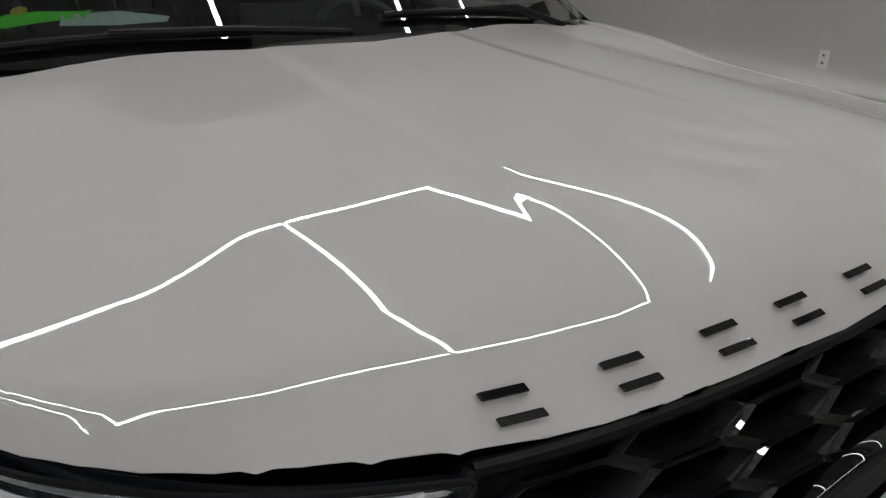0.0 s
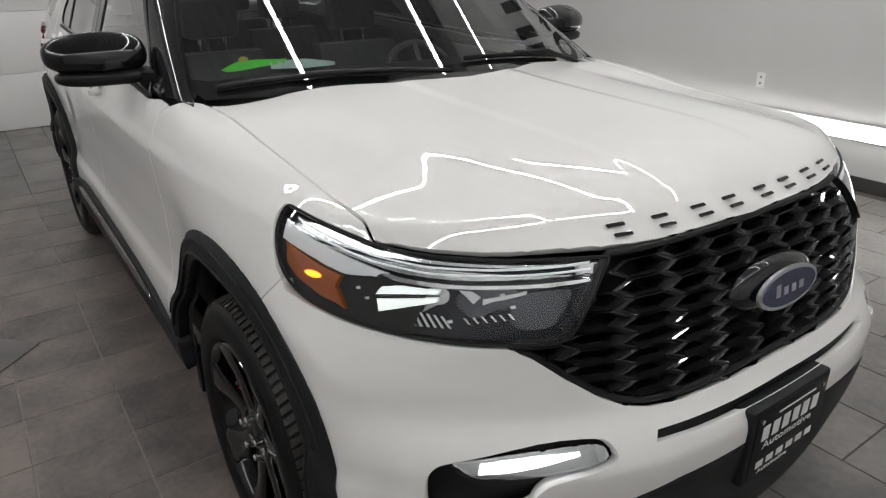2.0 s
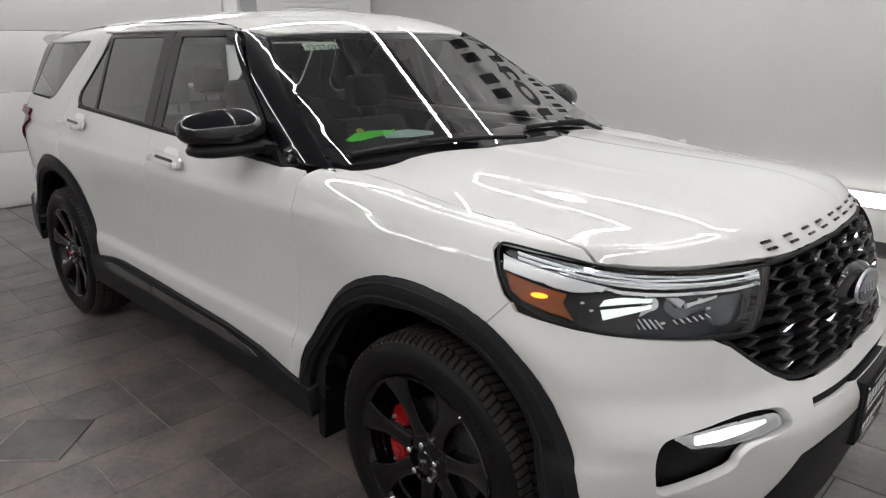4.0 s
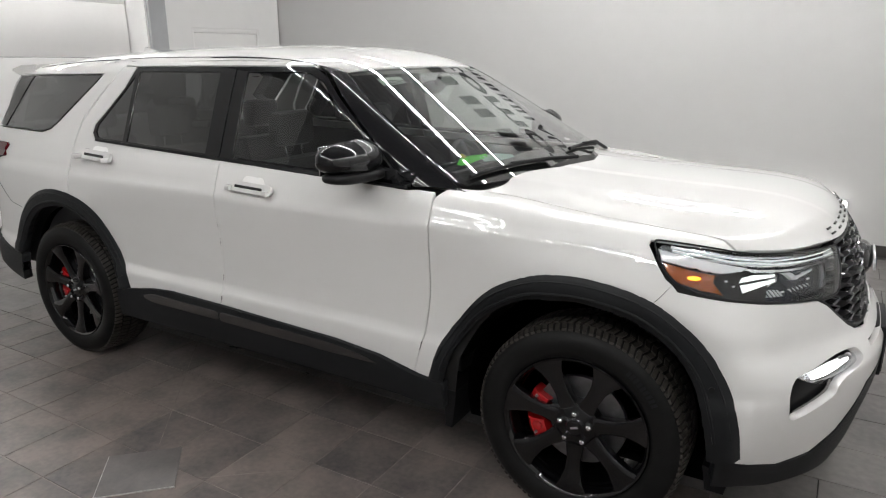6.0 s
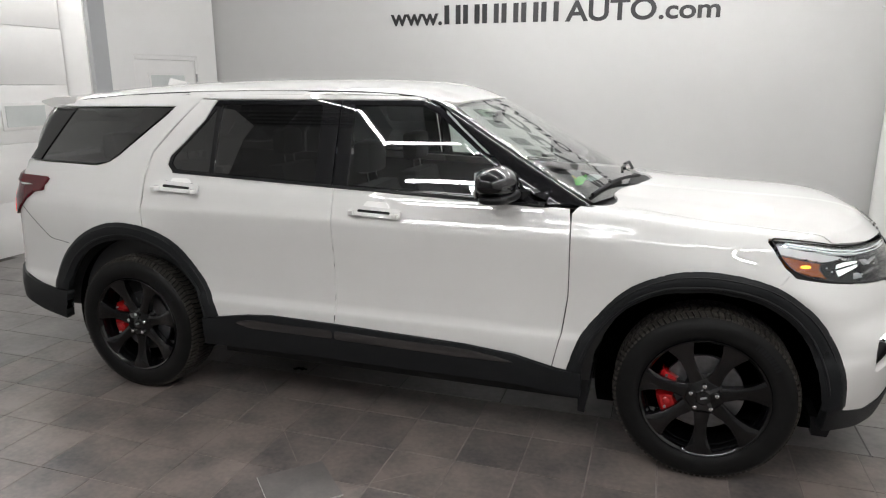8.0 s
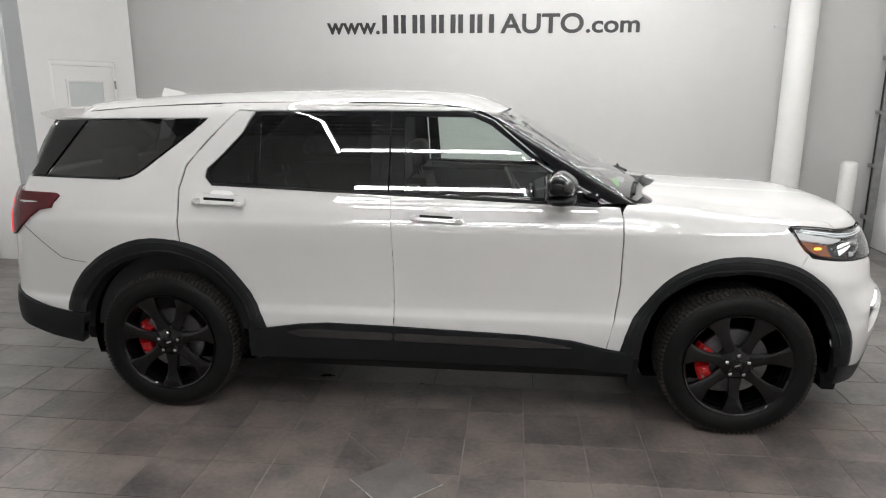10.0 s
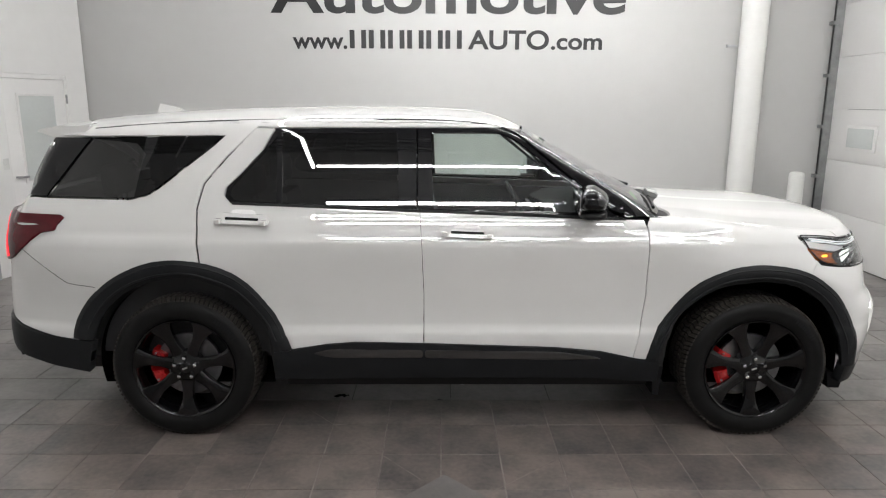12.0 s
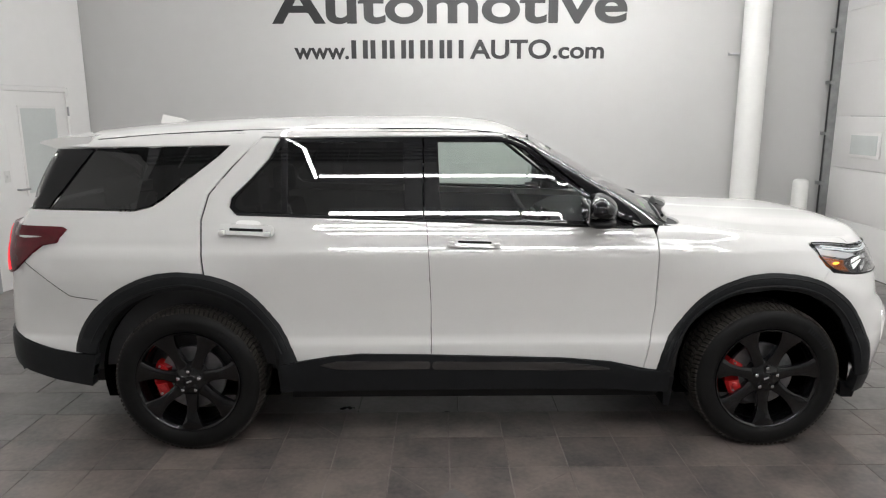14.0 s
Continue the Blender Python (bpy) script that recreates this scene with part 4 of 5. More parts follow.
LIP_LOW = [(0, .24), (-10, .24), (-20, .245), (-28, .26), (-34, .27), (-39, .29), (-43.0, .30)]
panel("lower_bumper", LIP + [(-a, z) for a, z in LIP[::-1][1:]] + [(-a, z) for a, z in LIP_LOW[::-1]] + LIP_LOW[1:], "front", CLADDING, bumper, "grained black lower bumper", gap=.03, thick=.05, offset=.002, inset=0)

GRILLE = [(-18.7, 1.050), (-11.2, 1.051), (-3.7, 1.052), (0, 1.052)]
GRILLE_LOW = [(0, .762), (-6.4, .759), (-13.2, .758), (-16.1, .762), (-18.4, .774), (-20.6, .80), (-23.4, .845), (-26.1, .893), (-27.6, .905), (-24.2, .908), (-23.0, .925), (-21.4, .972), (-19.8, 1.02)]
grille_loop = GRILLE + [(-a, z) for a, z in GRILLE[::-1][1:]] + [(-a, z) for a, z in GRILLE_LOW[::-1]] + GRILLE_LOW[1:]
grille = panel("grille", grille_loop, "front", INNER, car, "gloss black honeycomb grille", offset=-.075, gap=.05, inset=-.01)
border = lift("front", dense(grille_loop, 1.0)) - (.012, 0, 0)
part("grille_frame", tube([tuple(p) for p in border] + [tuple(border[0])], .008, 8), BLACK_TRIM, grille, "gloss black grille surround")


LAMP = [(-49.6, 1.094), (-48.5, 1.099), (-44.6, 1.093), (-40.9, 1.082), (-38.9, 1.074), (-35.7, 1.067), (-31, 1.062), (-25, 1.057), (-19.8, 1.052), (-19.0, 1.046), (-19.7, 1.028), (-21.5, .971), (-23.0, .929),
        (-24.0, .917), (-26.1, .915), (-30, .915), (-33.9, .920), (-37.7, .926), (-42, .937), (-45.7, .953), (-48.2, .985), (-49.6, 1.03), (-49.9, 1.07)]
LAMP_EDGE = flowing(LAMP, 3, closed=True)


def honeycomb():
    """Wide six-sided cells in staggered rows, with ribs that fall back into the opening."""
    verts, faces, norms = [], [], []
    w, h = 10.4, .0165
    loop = np.array(grille_loop)
    for j in range(-1, 22):
        for i in range(-4, 5):
            c = np.array([(i + (.5 if j % 2 else 0)) * w, .745 + j * h])
            if not inside(c[None], loop)[0]:
                continue
            shape = np.array([(-1, 0), (-.5, 1), (.5, 1), (1, 0), (.5, -1), (-.5, -1)]) * (w / 3, h)
            k = len(verts)
            rings = [(1.0, -.011, 0), (.84, -.004, 0), (.68, -.018, .002), (.50, -.06, .004)]
            for s, d, up in rings:
                q = c + shape * s + (0, up)
                under = inside(q, LAMP) | inside(q * (-1, 1), LAMP)
                p, nm, _ = cast(*rays("front", q * (DEG, 1)))
                verts += (p + nm * np.where(under, -.07, d)[:, None]).tolist()
            for r in range(3):
                for m in range(6):
                    a, b = k + r * 6 + m, k + r * 6 + (m + 1) % 6
                    faces.append((a, b, b + 6, a + 6))
    me = bpy.data.meshes.new("grille_mesh")
    me.from_pydata(verts, [], faces)
    me.materials.append(GRILLE_GLOSS)
    ob = new("grille_mesh", me)
    ob.parent = grille
    return ob


honeycomb()

# badge: oval in blue with a silver rim on a black pod
pod = bmesh.new()
bmesh.ops.create_uvsphere(pod, u_segments=40, v_segments=20, radius=1)
for v in pod.verts:
    v.co = Vector((2.352 + v.co.z * .045, v.co.x * .158, .915 + v.co.y * .062))
pod_ob = part("badge_pod", pod, BLACK_GLOSS, grille, "gloss black badge pod")
tilt = Matrix.Translation((2.394, 0, .917)) @ Matrix.Rotation(radians(-8), 4, "Y") @ Matrix.Rotation(radians(90), 4, "Y") @ Matrix.Rotation(radians(90), 4, "Z")


def oval(a, b, depth, z, m, inner=0.0):
    bm = bmesh.new()
    n = 48
    out = []
    rings = [(1, z), (1, z + depth), (inner, z + depth)] if inner else [(1, z), (1, z + depth)]
    for s, zz in rings:
        out.append([bm.verts.new(m @ Vector((a * s * math.cos(2 * math.pi * i / n), b * s * math.sin(2 * math.pi * i / n), zz))) for i in range(n)])
    for r, q in zip(out, out[1:]):
        for i in range(n):
            bm.faces.new((r[i], r[(i + 1) % n], q[(i + 1) % n], q[i]))
    if not inner:
        bm.faces.new(out[-1])
    return bm


badge = part("badge", oval(.114, .0455, .008, 0, tilt), SILVER, grille, "blue oval badge with a silver rim", smooth=True)
part("badge_face", oval(.103, .0375, .003, .0075, tilt), BADGE_BLUE, badge, "dark blue badge face")
for k in range(4):
    x = -.055 + k * .03
    part("badge_mark", box((0, 0, 0), (.016, .028 if k == 0 else .018, .001)), SILVER, badge, smooth=False).matrix_local = tilt @ Matrix.Translation((x, -.012, .0106))

# eight plain raised marks along the hood's edge
for k, y in enumerate((-.381, -.269, -.155, -.051, .067, .170, .280, .385)):
    base, nrm, _ = cast(np.array([[3.2, y, 1.086]]), np.array([[-1.0, 0, 0]]))
    n3 = Vector(nrm[0])
    across = Vector((0, 0, 1)).cross(n3).normalized()
    up = n3.cross(across)
    m = Matrix((( *across, 0), (*up, 0), (*n3, 0), (0, 0, 0, 1))).transposed()
    m.translation = Vector(base[0])
    bm = bmesh.new()
    for z0, z1 in ((-.0175, -.0085), (.0085, .0175)):
        slab([(-.024 + z0 * .45, z0), (.022 + z0 * .45, z0), (.022 + z1 * .45, z1), (-.024 + z1 * .45, z1)], -.001, -.007, bm)
    bmesh.ops.rotate(bm, verts=bm.verts, matrix=Matrix.Rotation(radians(-90), 3, "X"))
    bmesh.ops.scale(bm, vec=(1, -1, 1), verts=bm.verts)
    bmesh.ops.scale(bm, vec=(.88, .85, 1), verts=bm.verts)
    bmesh.ops.transform(bm, verts=bm.verts, matrix=m)
    part("hood_mark", bm, BLACK_GLOSS, hood, "gloss black raised mark", smooth=False, bevel=.001)

# plate holder
holder = part("plate_holder", box((2.425, -.175, .495), (2.474, .140, .695)), CLADDING, bumper, "black plastic licence plate holder", bevel=.008)
part("plate_insert", box((2.4745, -.160, .508), (2.477, .125, .682)), BLACK_TRIM, holder, "black dealer plate insert", bevel=.001)
for z, h in ((.610, .038), (.535, .018)):
    for i in range(6):
        y0 = -.12 + i * .04
        part("print_bar", box((2.4775, y0 - .015, z), (2.4785, y0 + .012, z + h)), WHITE_INK, holder, smooth=False)
for z, w, h in ((.585, .20, .019), (.518, .12, .011)):
    ob = lettering("printed_word", "Automotive", w, h, .001, Matrix.Translation((2.478, -.125, z)) @ Matrix.Rotation(radians(90), 4, "Z") @ Matrix.Rotation(radians(90), 4, "X"), WHITE_INK, holder)
part("print_bar", box((2.4775, -.08, .664), (2.4783, .07, .669)), WHITE_INK, holder, smooth=False)
for y in (-.13, .115):
    bm = rod((2.476, y - .015, .668), (2.481, y - .015, .668), .006, 10)
    part("screw", bm, CHROME, holder)

# headlamps and fog lamps
def bowl(p):
    """Small facets of a reflector bowl."""
    return .0012 * np.sin(p[:, 1] * 70) * np.sin(p[:, 2] * 120)


def flutes(p):
    """Fine upright ribs across a lamp's bright parts."""
    return .00025 * np.sin(p[:, 1] * 330 + p[:, 0] * 170)


for flip in (False, True):
    lamp = panel("headlamp", LAMP_EDGE, "front", LAMP_BLACK, car, "lit headlamp with an amber side light", offset=-.05, gap=.03, inset=-.004, flip=flip)
    seal = lift("front", dense(LAMP_EDGE, 1.0))
    pts = [(x, -y if flip else y, z) for x, y, z in seal]
    part("lamp_seal", tube(pts + [pts[0]], .0035, 6), BLACK_TRIM, lamp, "black lamp edge")
    panel("lens", LAMP_EDGE, "front", LENS, lamp, "clear lens", offset=.001, gap=.03, rim=False, flip=flip)
    top_band = [p for p in LAMP if p[1] > 1.045]
    panel("upper_housing", [(-49.2, 1.088)] + [(a, z - .004) for a, z in top_band[1:]] + [(-20.4, 1.030), (-25.3, 1.028), (-32.0, 1.027), (-36.7, 1.031), (-41.9, 1.048), (-47.4, 1.068)],
          "front", LAMP_CHROME, lamp, "fluted silver upper housing", offset=-.014, thick=.01, gap=.007, flip=flip, relief=flutes)
    for lift_z in (0, .0105):
        guide = [(-47.6, 1.078), (-44.4, 1.066), (-39.2, 1.046), (-34.3, 1.037), (-28.8, 1.035), (-22.7, 1.036), (-20.6, 1.037)]
        panel("light_guide", [(a, z + lift_z + .0016) for a, z in guide] + [(a, z + lift_z - .0016) for a, z in guide[::-1]], "front", DRL, lamp, "bright daytime light guide", offset=-.005, thick=.008, gap=.02, flip=flip, inset=0)
    panel("chrome_strip", [(-41, 1.040), (-36.7, 1.024), (-32.0, 1.019), (-25.3, 1.020), (-20.6, 1.022), (-20.7, 1.015), (-25.3, 1.013), (-32, 1.012), (-36.7, 1.016), (-41.0, 1.033)],
          "front", CHROME, lamp, "chrome strip", offset=-.016, thick=.01, gap=.008, flip=flip, inset=0, relief=flutes)
    panel("end_prism", [(-21.6, 1.045), (-20.1, 1.045), (-20.4, 1.028), (-21.6, 1.03)], "front", LAMP_SILVER, lamp, offset=-.010, thick=.02, gap=.02, flip=flip)
    panel("silver_bezel", [(-49.5, 1.045), (-49.5, 1.083), (-46.4, 1.066), (-41.9, 1.046), (-37.8, 1.030), (-39.0, 1.018), (-41.9, 1.012), (-45.2, 1.026)], "front", LAMP_SILVER, lamp, "silver bezel", offset=-.012, thick=.02, gap=.008, flip=flip, relief=flutes)
    amber = panel("side_light", [(-49.3, 1.042), (-45.2, 1.02), (-42.4, 1.008), (-42.9, .985), (-41.8, .948), (-44.4, .958), (-47.3, .978), (-48.8, 1.0)], "front", AMBER, lamp, "amber side light, lit", offset=-.018, thick=.02, gap=.02, flip=flip)
    panel("bulb", [(-45.4 + 1.0 * math.cos(k * .524), .997 + .0075 * math.sin(k * .524)) for k in range(12)], "front", AMBER_GLOW, amber, "glowing amber bulb", offset=-.014, thick=.006, gap=.02, flip=flip)
    for outline, mat, text in (([(-39.2, .984), (-38.6, 1.002), (-36.7, 1.010), (-33.4, 1.008), (-33.6, .999), (-36.7, .992)], BEAM, "lit low beam module"),
                               ([(-39.1, .977), (-36.7, .986), (-33.6, .994), (-33.7, .984), (-36.7, .966), (-38.9, .953)], BEAM, "lit low beam module"),
                               ([(-31.8, 1.010), (-30.7, 1.010), (-29.9, .998), (-30.6, .984)], LAMP_SILVER, "silver projector module"),
                               ([(-29.8, .995), (-26.0, 1.010), (-26.1, 1.002), (-29.9, .984)], LAMP_SILVER, "silver projector module")):
        panel("projector", outline, "front", mat, lamp, text, offset=-.028, thick=.02, gap=.02, flip=flip)
    for k in range(7):
        a = -37.2 + k * .62
        panel("reflector_rib", [(a, .965 - k * .001), (a + .25, .965 - k * .001), (a + 1.0, .936), (a + .72, .936)], "front", LAMP_SILVER, lamp, offset=-.034, thick=.008, gap=.03, flip=flip)
    panel("beam_shield", [(-39.3, .9845), (-36.7, .9905), (-33.6, .9978), (-33.6, .9955), (-36.7, .9875), (-39.2, .9800)], "front", LAMP_BLACK, lamp, "black bar across the beam", offset=-.020, thick=.02, gap=.01, flip=flip)
    panel("beam_reflector", flowing([(-40.6, .985), (-39.6, 1.008), (-37.0, 1.0155), (-33.5, 1.014), (-32.6, 1.0), (-33.4, .978), (-36.5, .955), (-39.4, .945)], 3, closed=True), "front", LAMP_CHROME, lamp, "dark chrome reflector bowl", offset=-.044, thick=.004, gap=.008, flip=flip, relief=bowl)
    panel("beam_reflector", flowing([(-32.0, 1.0), (-30.5, 1.015), (-27.5, 1.016), (-26.6, 1.0), (-27.6, .975), (-30.4, .962), (-31.8, .975)], 3, closed=True), "front", LAMP_SMOKE, lamp, "smoked reflector bowl", offset=-.044, thick=.004, gap=.008, flip=flip, relief=bowl)
    # chrome slivers added as glints, to brighten the lamp's inner half
    for k in range(6):
        a = -31.6 + k * .75
        panel("reflector_rib", [(a, .958 + k * .002), (a + .3, .959 + k * .002), (a + .75, .946 + k * .002), (a + .5, .945 + k * .002)], "front", CHROME, lamp, offset=-.034, thick=.006, gap=.03, flip=flip)
    for a, z in ((-41.2, .992), (-40.3, .975), (-32.9, .952), (-27.6, .982), (-28.4, 1.004)):
        panel("lamp_clip", [(a, z), (a + .5, z + .003), (a + .55, z - .004), (a + .1, z - .006)], "front", LAMP_SILVER, lamp, offset=-.030, thick=.006, gap=.03, flip=flip)
    panel("inner_bezel", flowing([(-26.2, 1.004), (-23.8, 1.009), (-21.9, 1.006), (-22.3, .975), (-23.7, .94), (-25.4, .931), (-26.9, .935), (-27.6, .955), (-27.2, .985)], 3, closed=True), "front", LAMP_SMOKE, lamp, "smoked inner bezel", offset=-.044, thick=.01, gap=.03, flip=flip)

    recess = panel("fog_recess", [(a * 1.0, z) for a, z in FOG], "front", BLACK_TRIM, bumper, "black fog lamp recess", offset=-.045, gap=.03, inset=-.012, flip=flip)
    FL = [(-32.6, .690), (-32.0, .675), (-30.7, .655), (-28.2, .652), (-24.0, .664), (-20.4, .680), (-20.5, .708), (-22, .717), (-26, .713), (-30.2, .698)]
    FL = flowing(FL, 3, closed=True)
    fog = panel("fog_lamp", FL, "front", LAMP_CHROME, bumper, "lit front fog lamp", offset=-.020, thick=.03, gap=.007, flip=flip, relief=flutes)
    panel("light_bar", [(-30.6, .668), (-30.4, .690), (-26, .704), (-22.6, .706), (-22.6, .698), (-26, .682), (-28.4, .672)], "front", FOG_GLOW, fog, "glowing white light bar", offset=-.014, thick=.008, gap=.02, flip=flip)
    panel("lens", FL, "front", LENS, fog, offset=-.002, gap=.03, rim=False, flip=flip)

# tail
SEAM_R = flowing([(-2.345, 1.02), (-2.26, .955), (-2.13, .862), (-2.09, .845), (-2.0, .835), (-1.955, .83)], 4)
for flip in (False, True):
    TAIL = [(-2.50, 1.205), (-2.356, 1.205), (-2.126, 1.199), (-2.108, 1.187), (-2.165, 1.118), (-2.24, 1.105), (-2.285, 1.07), (-2.40, .975), (-2.44, .955), (-2.52, .96)]
    lamp = panel("tail_lamp", TAIL, "side", TAIL_RED, car, "dark red tail lamp with a lit edge", offset=.016, thick=.03, flip=flip, gap=.02, inset=0)
    panel("light_bar", [(-2.50, 1.19), (-2.465, 1.19), (-2.425, .975), (-2.455, .965)], "side", TAIL_GLOW, lamp, "glowing red edge", offset=.019, thick=.004, flip=flip, gap=.02, inset=0)
    rear_corner = panel("rear_bumper", [(-1.975, .545), (-2.08, .55), (-2.281, .574), (-2.45, .618), (-2.53, .645), (-2.54, .54), (-2.445, .461), (-2.20, .399), (-2.014, .374)], "side", CLADDING, car,
                        "grained black rear bumper", offset=.012, thick=.05, flip=flip, inset=0)
    seam = lift("side", SEAM_R) + (0, -.0005, 0)
    part("panel_gap", tube([(x, -y if flip else y, z) for x, y, z in seam], .0016, 6), INNER, car, "dark joint above the rear bumper")
    for spot, push in (((1.974, .655), .014),):
        p, nrm, _ = cast(*rays("side", np.array([spot])))
        p, nrm = Vector(p[0] + nrm[0] * push), Vector(nrm[0])
        bm = rod(p, p + nrm * .007, .010, 16)
        part("parking_sensor", mirrored(bm) if flip else bm, BLACK_TRIM, car, "round black parking sensor")
back = [(-.80, .66), (.80, .66), (.80, 1.20), (.70, 1.27), (-.70, 1.27), (-.80, 1.20)]
panel("tailgate", back, "back", PAINT, car, "white tailgate", gap=.06)
panel("rear_window", [(-.64, 1.30), (.64, 1.30), (.58, 1.60), (-.58, 1.60)], "back", GLASS_DARK, car, "dark rear window", gap=.08)
panel("rear_valance", [(-.80, .40), (.80, .40), (.80, .655), (-.80, .655)], "back", CLADDING, car, "black rear valance", gap=.06)
spoiler = bmesh.new()
rows = []
for y in np.linspace(-.69, .69, 25):
    c = 1 - (abs(y) / .69) ** 4 * .6
    zt = 1.684 - .05 * y * y
    pts = [(-2.02, zt - .008), (-2.2, zt - .012), (-2.285 - .03 * c, zt - .032), (-2.29 - .03 * c, zt - .042), (-2.20, zt - .078), (-2.08, zt - .092)]
    rows.append([spoiler.verts.new((x, y, z)) for x, z in pts])
for a, b in zip(rows, rows[1:]):
    for i in range(6):
        j = (i + 1) % 6
        spoiler.faces.new((a[i], a[j], b[j], b[i]))
spoiler.faces.new(rows[0])
spoiler.faces.new(rows[-1][::-1])
part("spoiler", spoiler, PAINT, car, "white roof spoiler")
fin = bmesh.new()
a = [fin.verts.new(p) for p in ((-1.72, -.03, 1.700), (-1.72, .03, 1.700), (-1.93, .035, 1.69), (-1.93, -.035, 1.69))]
b = [fin.verts.new(p) for p in ((-1.80, -.007, 1.740), (-1.80, .007, 1.740), (-1.915, .006, 1.765), (-1.915, -.006, 1.765))]
fin.faces.new(b)
fin.faces.new(a[::-1])
for i in range(4):
    fin.faces.new((a[i], a[(i + 1) % 4], b[(i + 1) % 4], b[i]))
part("antenna_fin", fin, PAINT, car, "white shark fin antenna", bevel=.006)

# mirrors
for flip in (False, True):
    bm = bmesh.new()
    bmesh.ops.create_uvsphere(bm, u_segments=64, v_segments=36, radius=1)
    for v in bm.verts:
        x, y, z = v.co
        q = (abs(x) ** 2.7 + abs(y) ** 2.9 + abs(z) ** 2.7) ** (-1 / 2.75)
        x, y, z = x * q, y * q, z * q
        hgt = .068 * (1 - .16 * max(0, -y)) * (1 - .30 * max(x, 0))
        v.co = Vector((.612 + x * .072 - .035 * max(0, -y), -1.012 + y * .150, 1.308 + z * hgt - .012 * max(x, 0)))
    cap = mirrored(bm) if flip else bm
    mirror = part("door_mirror", cap, BLACK_GLOSS, car, "gloss black door mirror")
    bm = bmesh.new()
    bmesh.ops.create_uvsphere(bm, u_segments=28, v_segments=14, radius=1)
    for v in bm.verts:
        x, y, z = v.co
        q = (abs(x) ** 3 + abs(y) ** 3 + abs(z) ** 3) ** (-1 / 3)
        v.co = Vector((.608 + x * q * .070 + .02 * y, -.995 + y * q * .145, 1.238 + z * q * .026))
    part("mirror_base", mirrored(bm) if flip else bm, BLACK_TRIM, mirror, "satin black mirror base")
    bm = bmesh.new()
    a = [bm.verts.new(p) for p in ((.58, -.90, 1.215), (.69, -.90, 1.215), (.69, -.90, 1.25), (.58, -.90, 1.25))]
    b = [bm.verts.new(p) for p in ((.58, -.82, 1.195), (.80, -.82, 1.195), (.77, -.82, 1.25), (.60, -.82, 1.27))]
    bm.faces.new(a)
    bm.faces.new(b[::-1])
    for i in range(4):
        bm.faces.new((a[i], b[i], b[(i + 1) % 4], a[(i + 1) % 4]))
    part("mirror_arm", mirrored(bm) if flip else bm, BLACK_TRIM, mirror, bevel=.006)
    bm = box((.52, -1.11, 1.245), (.526, -.93, 1.355))
    part("mirror_glass", mirrored(bm) if flip else bm, CHROME, mirror, "mirror glass", bevel=.002)

# dark shell behind the skin, wheel wells and underbody
for flip in (False, True):
    shell = [(-2.40, .45), (-2.06, .45), (-2.02, .60)] + [(-1.518 + .50 * math.cos(a), .40 + .50 * math.sin(a)) for a in np.linspace(2.75, .40, 14)] + [(-1.04, .35), (1.03, .35)] + \
            [(1.53 + .50 * math.cos(a), .40 + .50 * math.sin(a)) for a in np.linspace(2.85, .5, 14)] + [(2.02, .35), (2.1, .35), (2.1, 1.02), (1.7, 1.06), (.9, 1.14), (-1.3, 1.2), (-2.35, 1.2)]
    panel("inner_shell", shell, "side", INNER, car, "dark inner body shell", offset=-.03, gap=.08, rim=False, flip=flip)
    for x in (1.53, -1.518):
        bm = lathe([(.475, -.885), (.475, -.52), (.02, -.52)], 48)
        for v in bm.verts:
            if v.co.z < -.12:
                v.co.z = -.12
        bmesh.ops.translate(bm, verts=bm.verts, vec=(x, 0, .40))
        part("wheel_well", mirrored(bm) if flip else bm, WELL, car, "dark wheel well liner")
part("underbody", box((-2.3, -.52, .21), (2.2, .52, .34)), INNER, car, "dark underbody", bevel=.02)
part("engine_cover", box((.95, -.5, .34), (2.1, .5, 1.0)), INNER, car, "dark engine bay filler", bevel=.02)
for s in (-1, 1):
    part("sill_beam", box((-1.0, min(s * .5, s * .85), .25), (1.0, max(s * .5, s * .85), .36)), INNER, car, smooth=False)
    flap = slab([(.985, .40), (1.04, .40), (1.02, .235), (.99, .24)], s * .74, s * .955)
    part("mud_flap", flap, BLACK_TRIM, car, "small black mud flap", bevel=.004)
    part("air_deflector", slab([(1.965, .34), (2.06, .33), (2.04, .25), (1.98, .25)], s * .70, s * .89), BLACK_TRIM, car, bevel=.008)


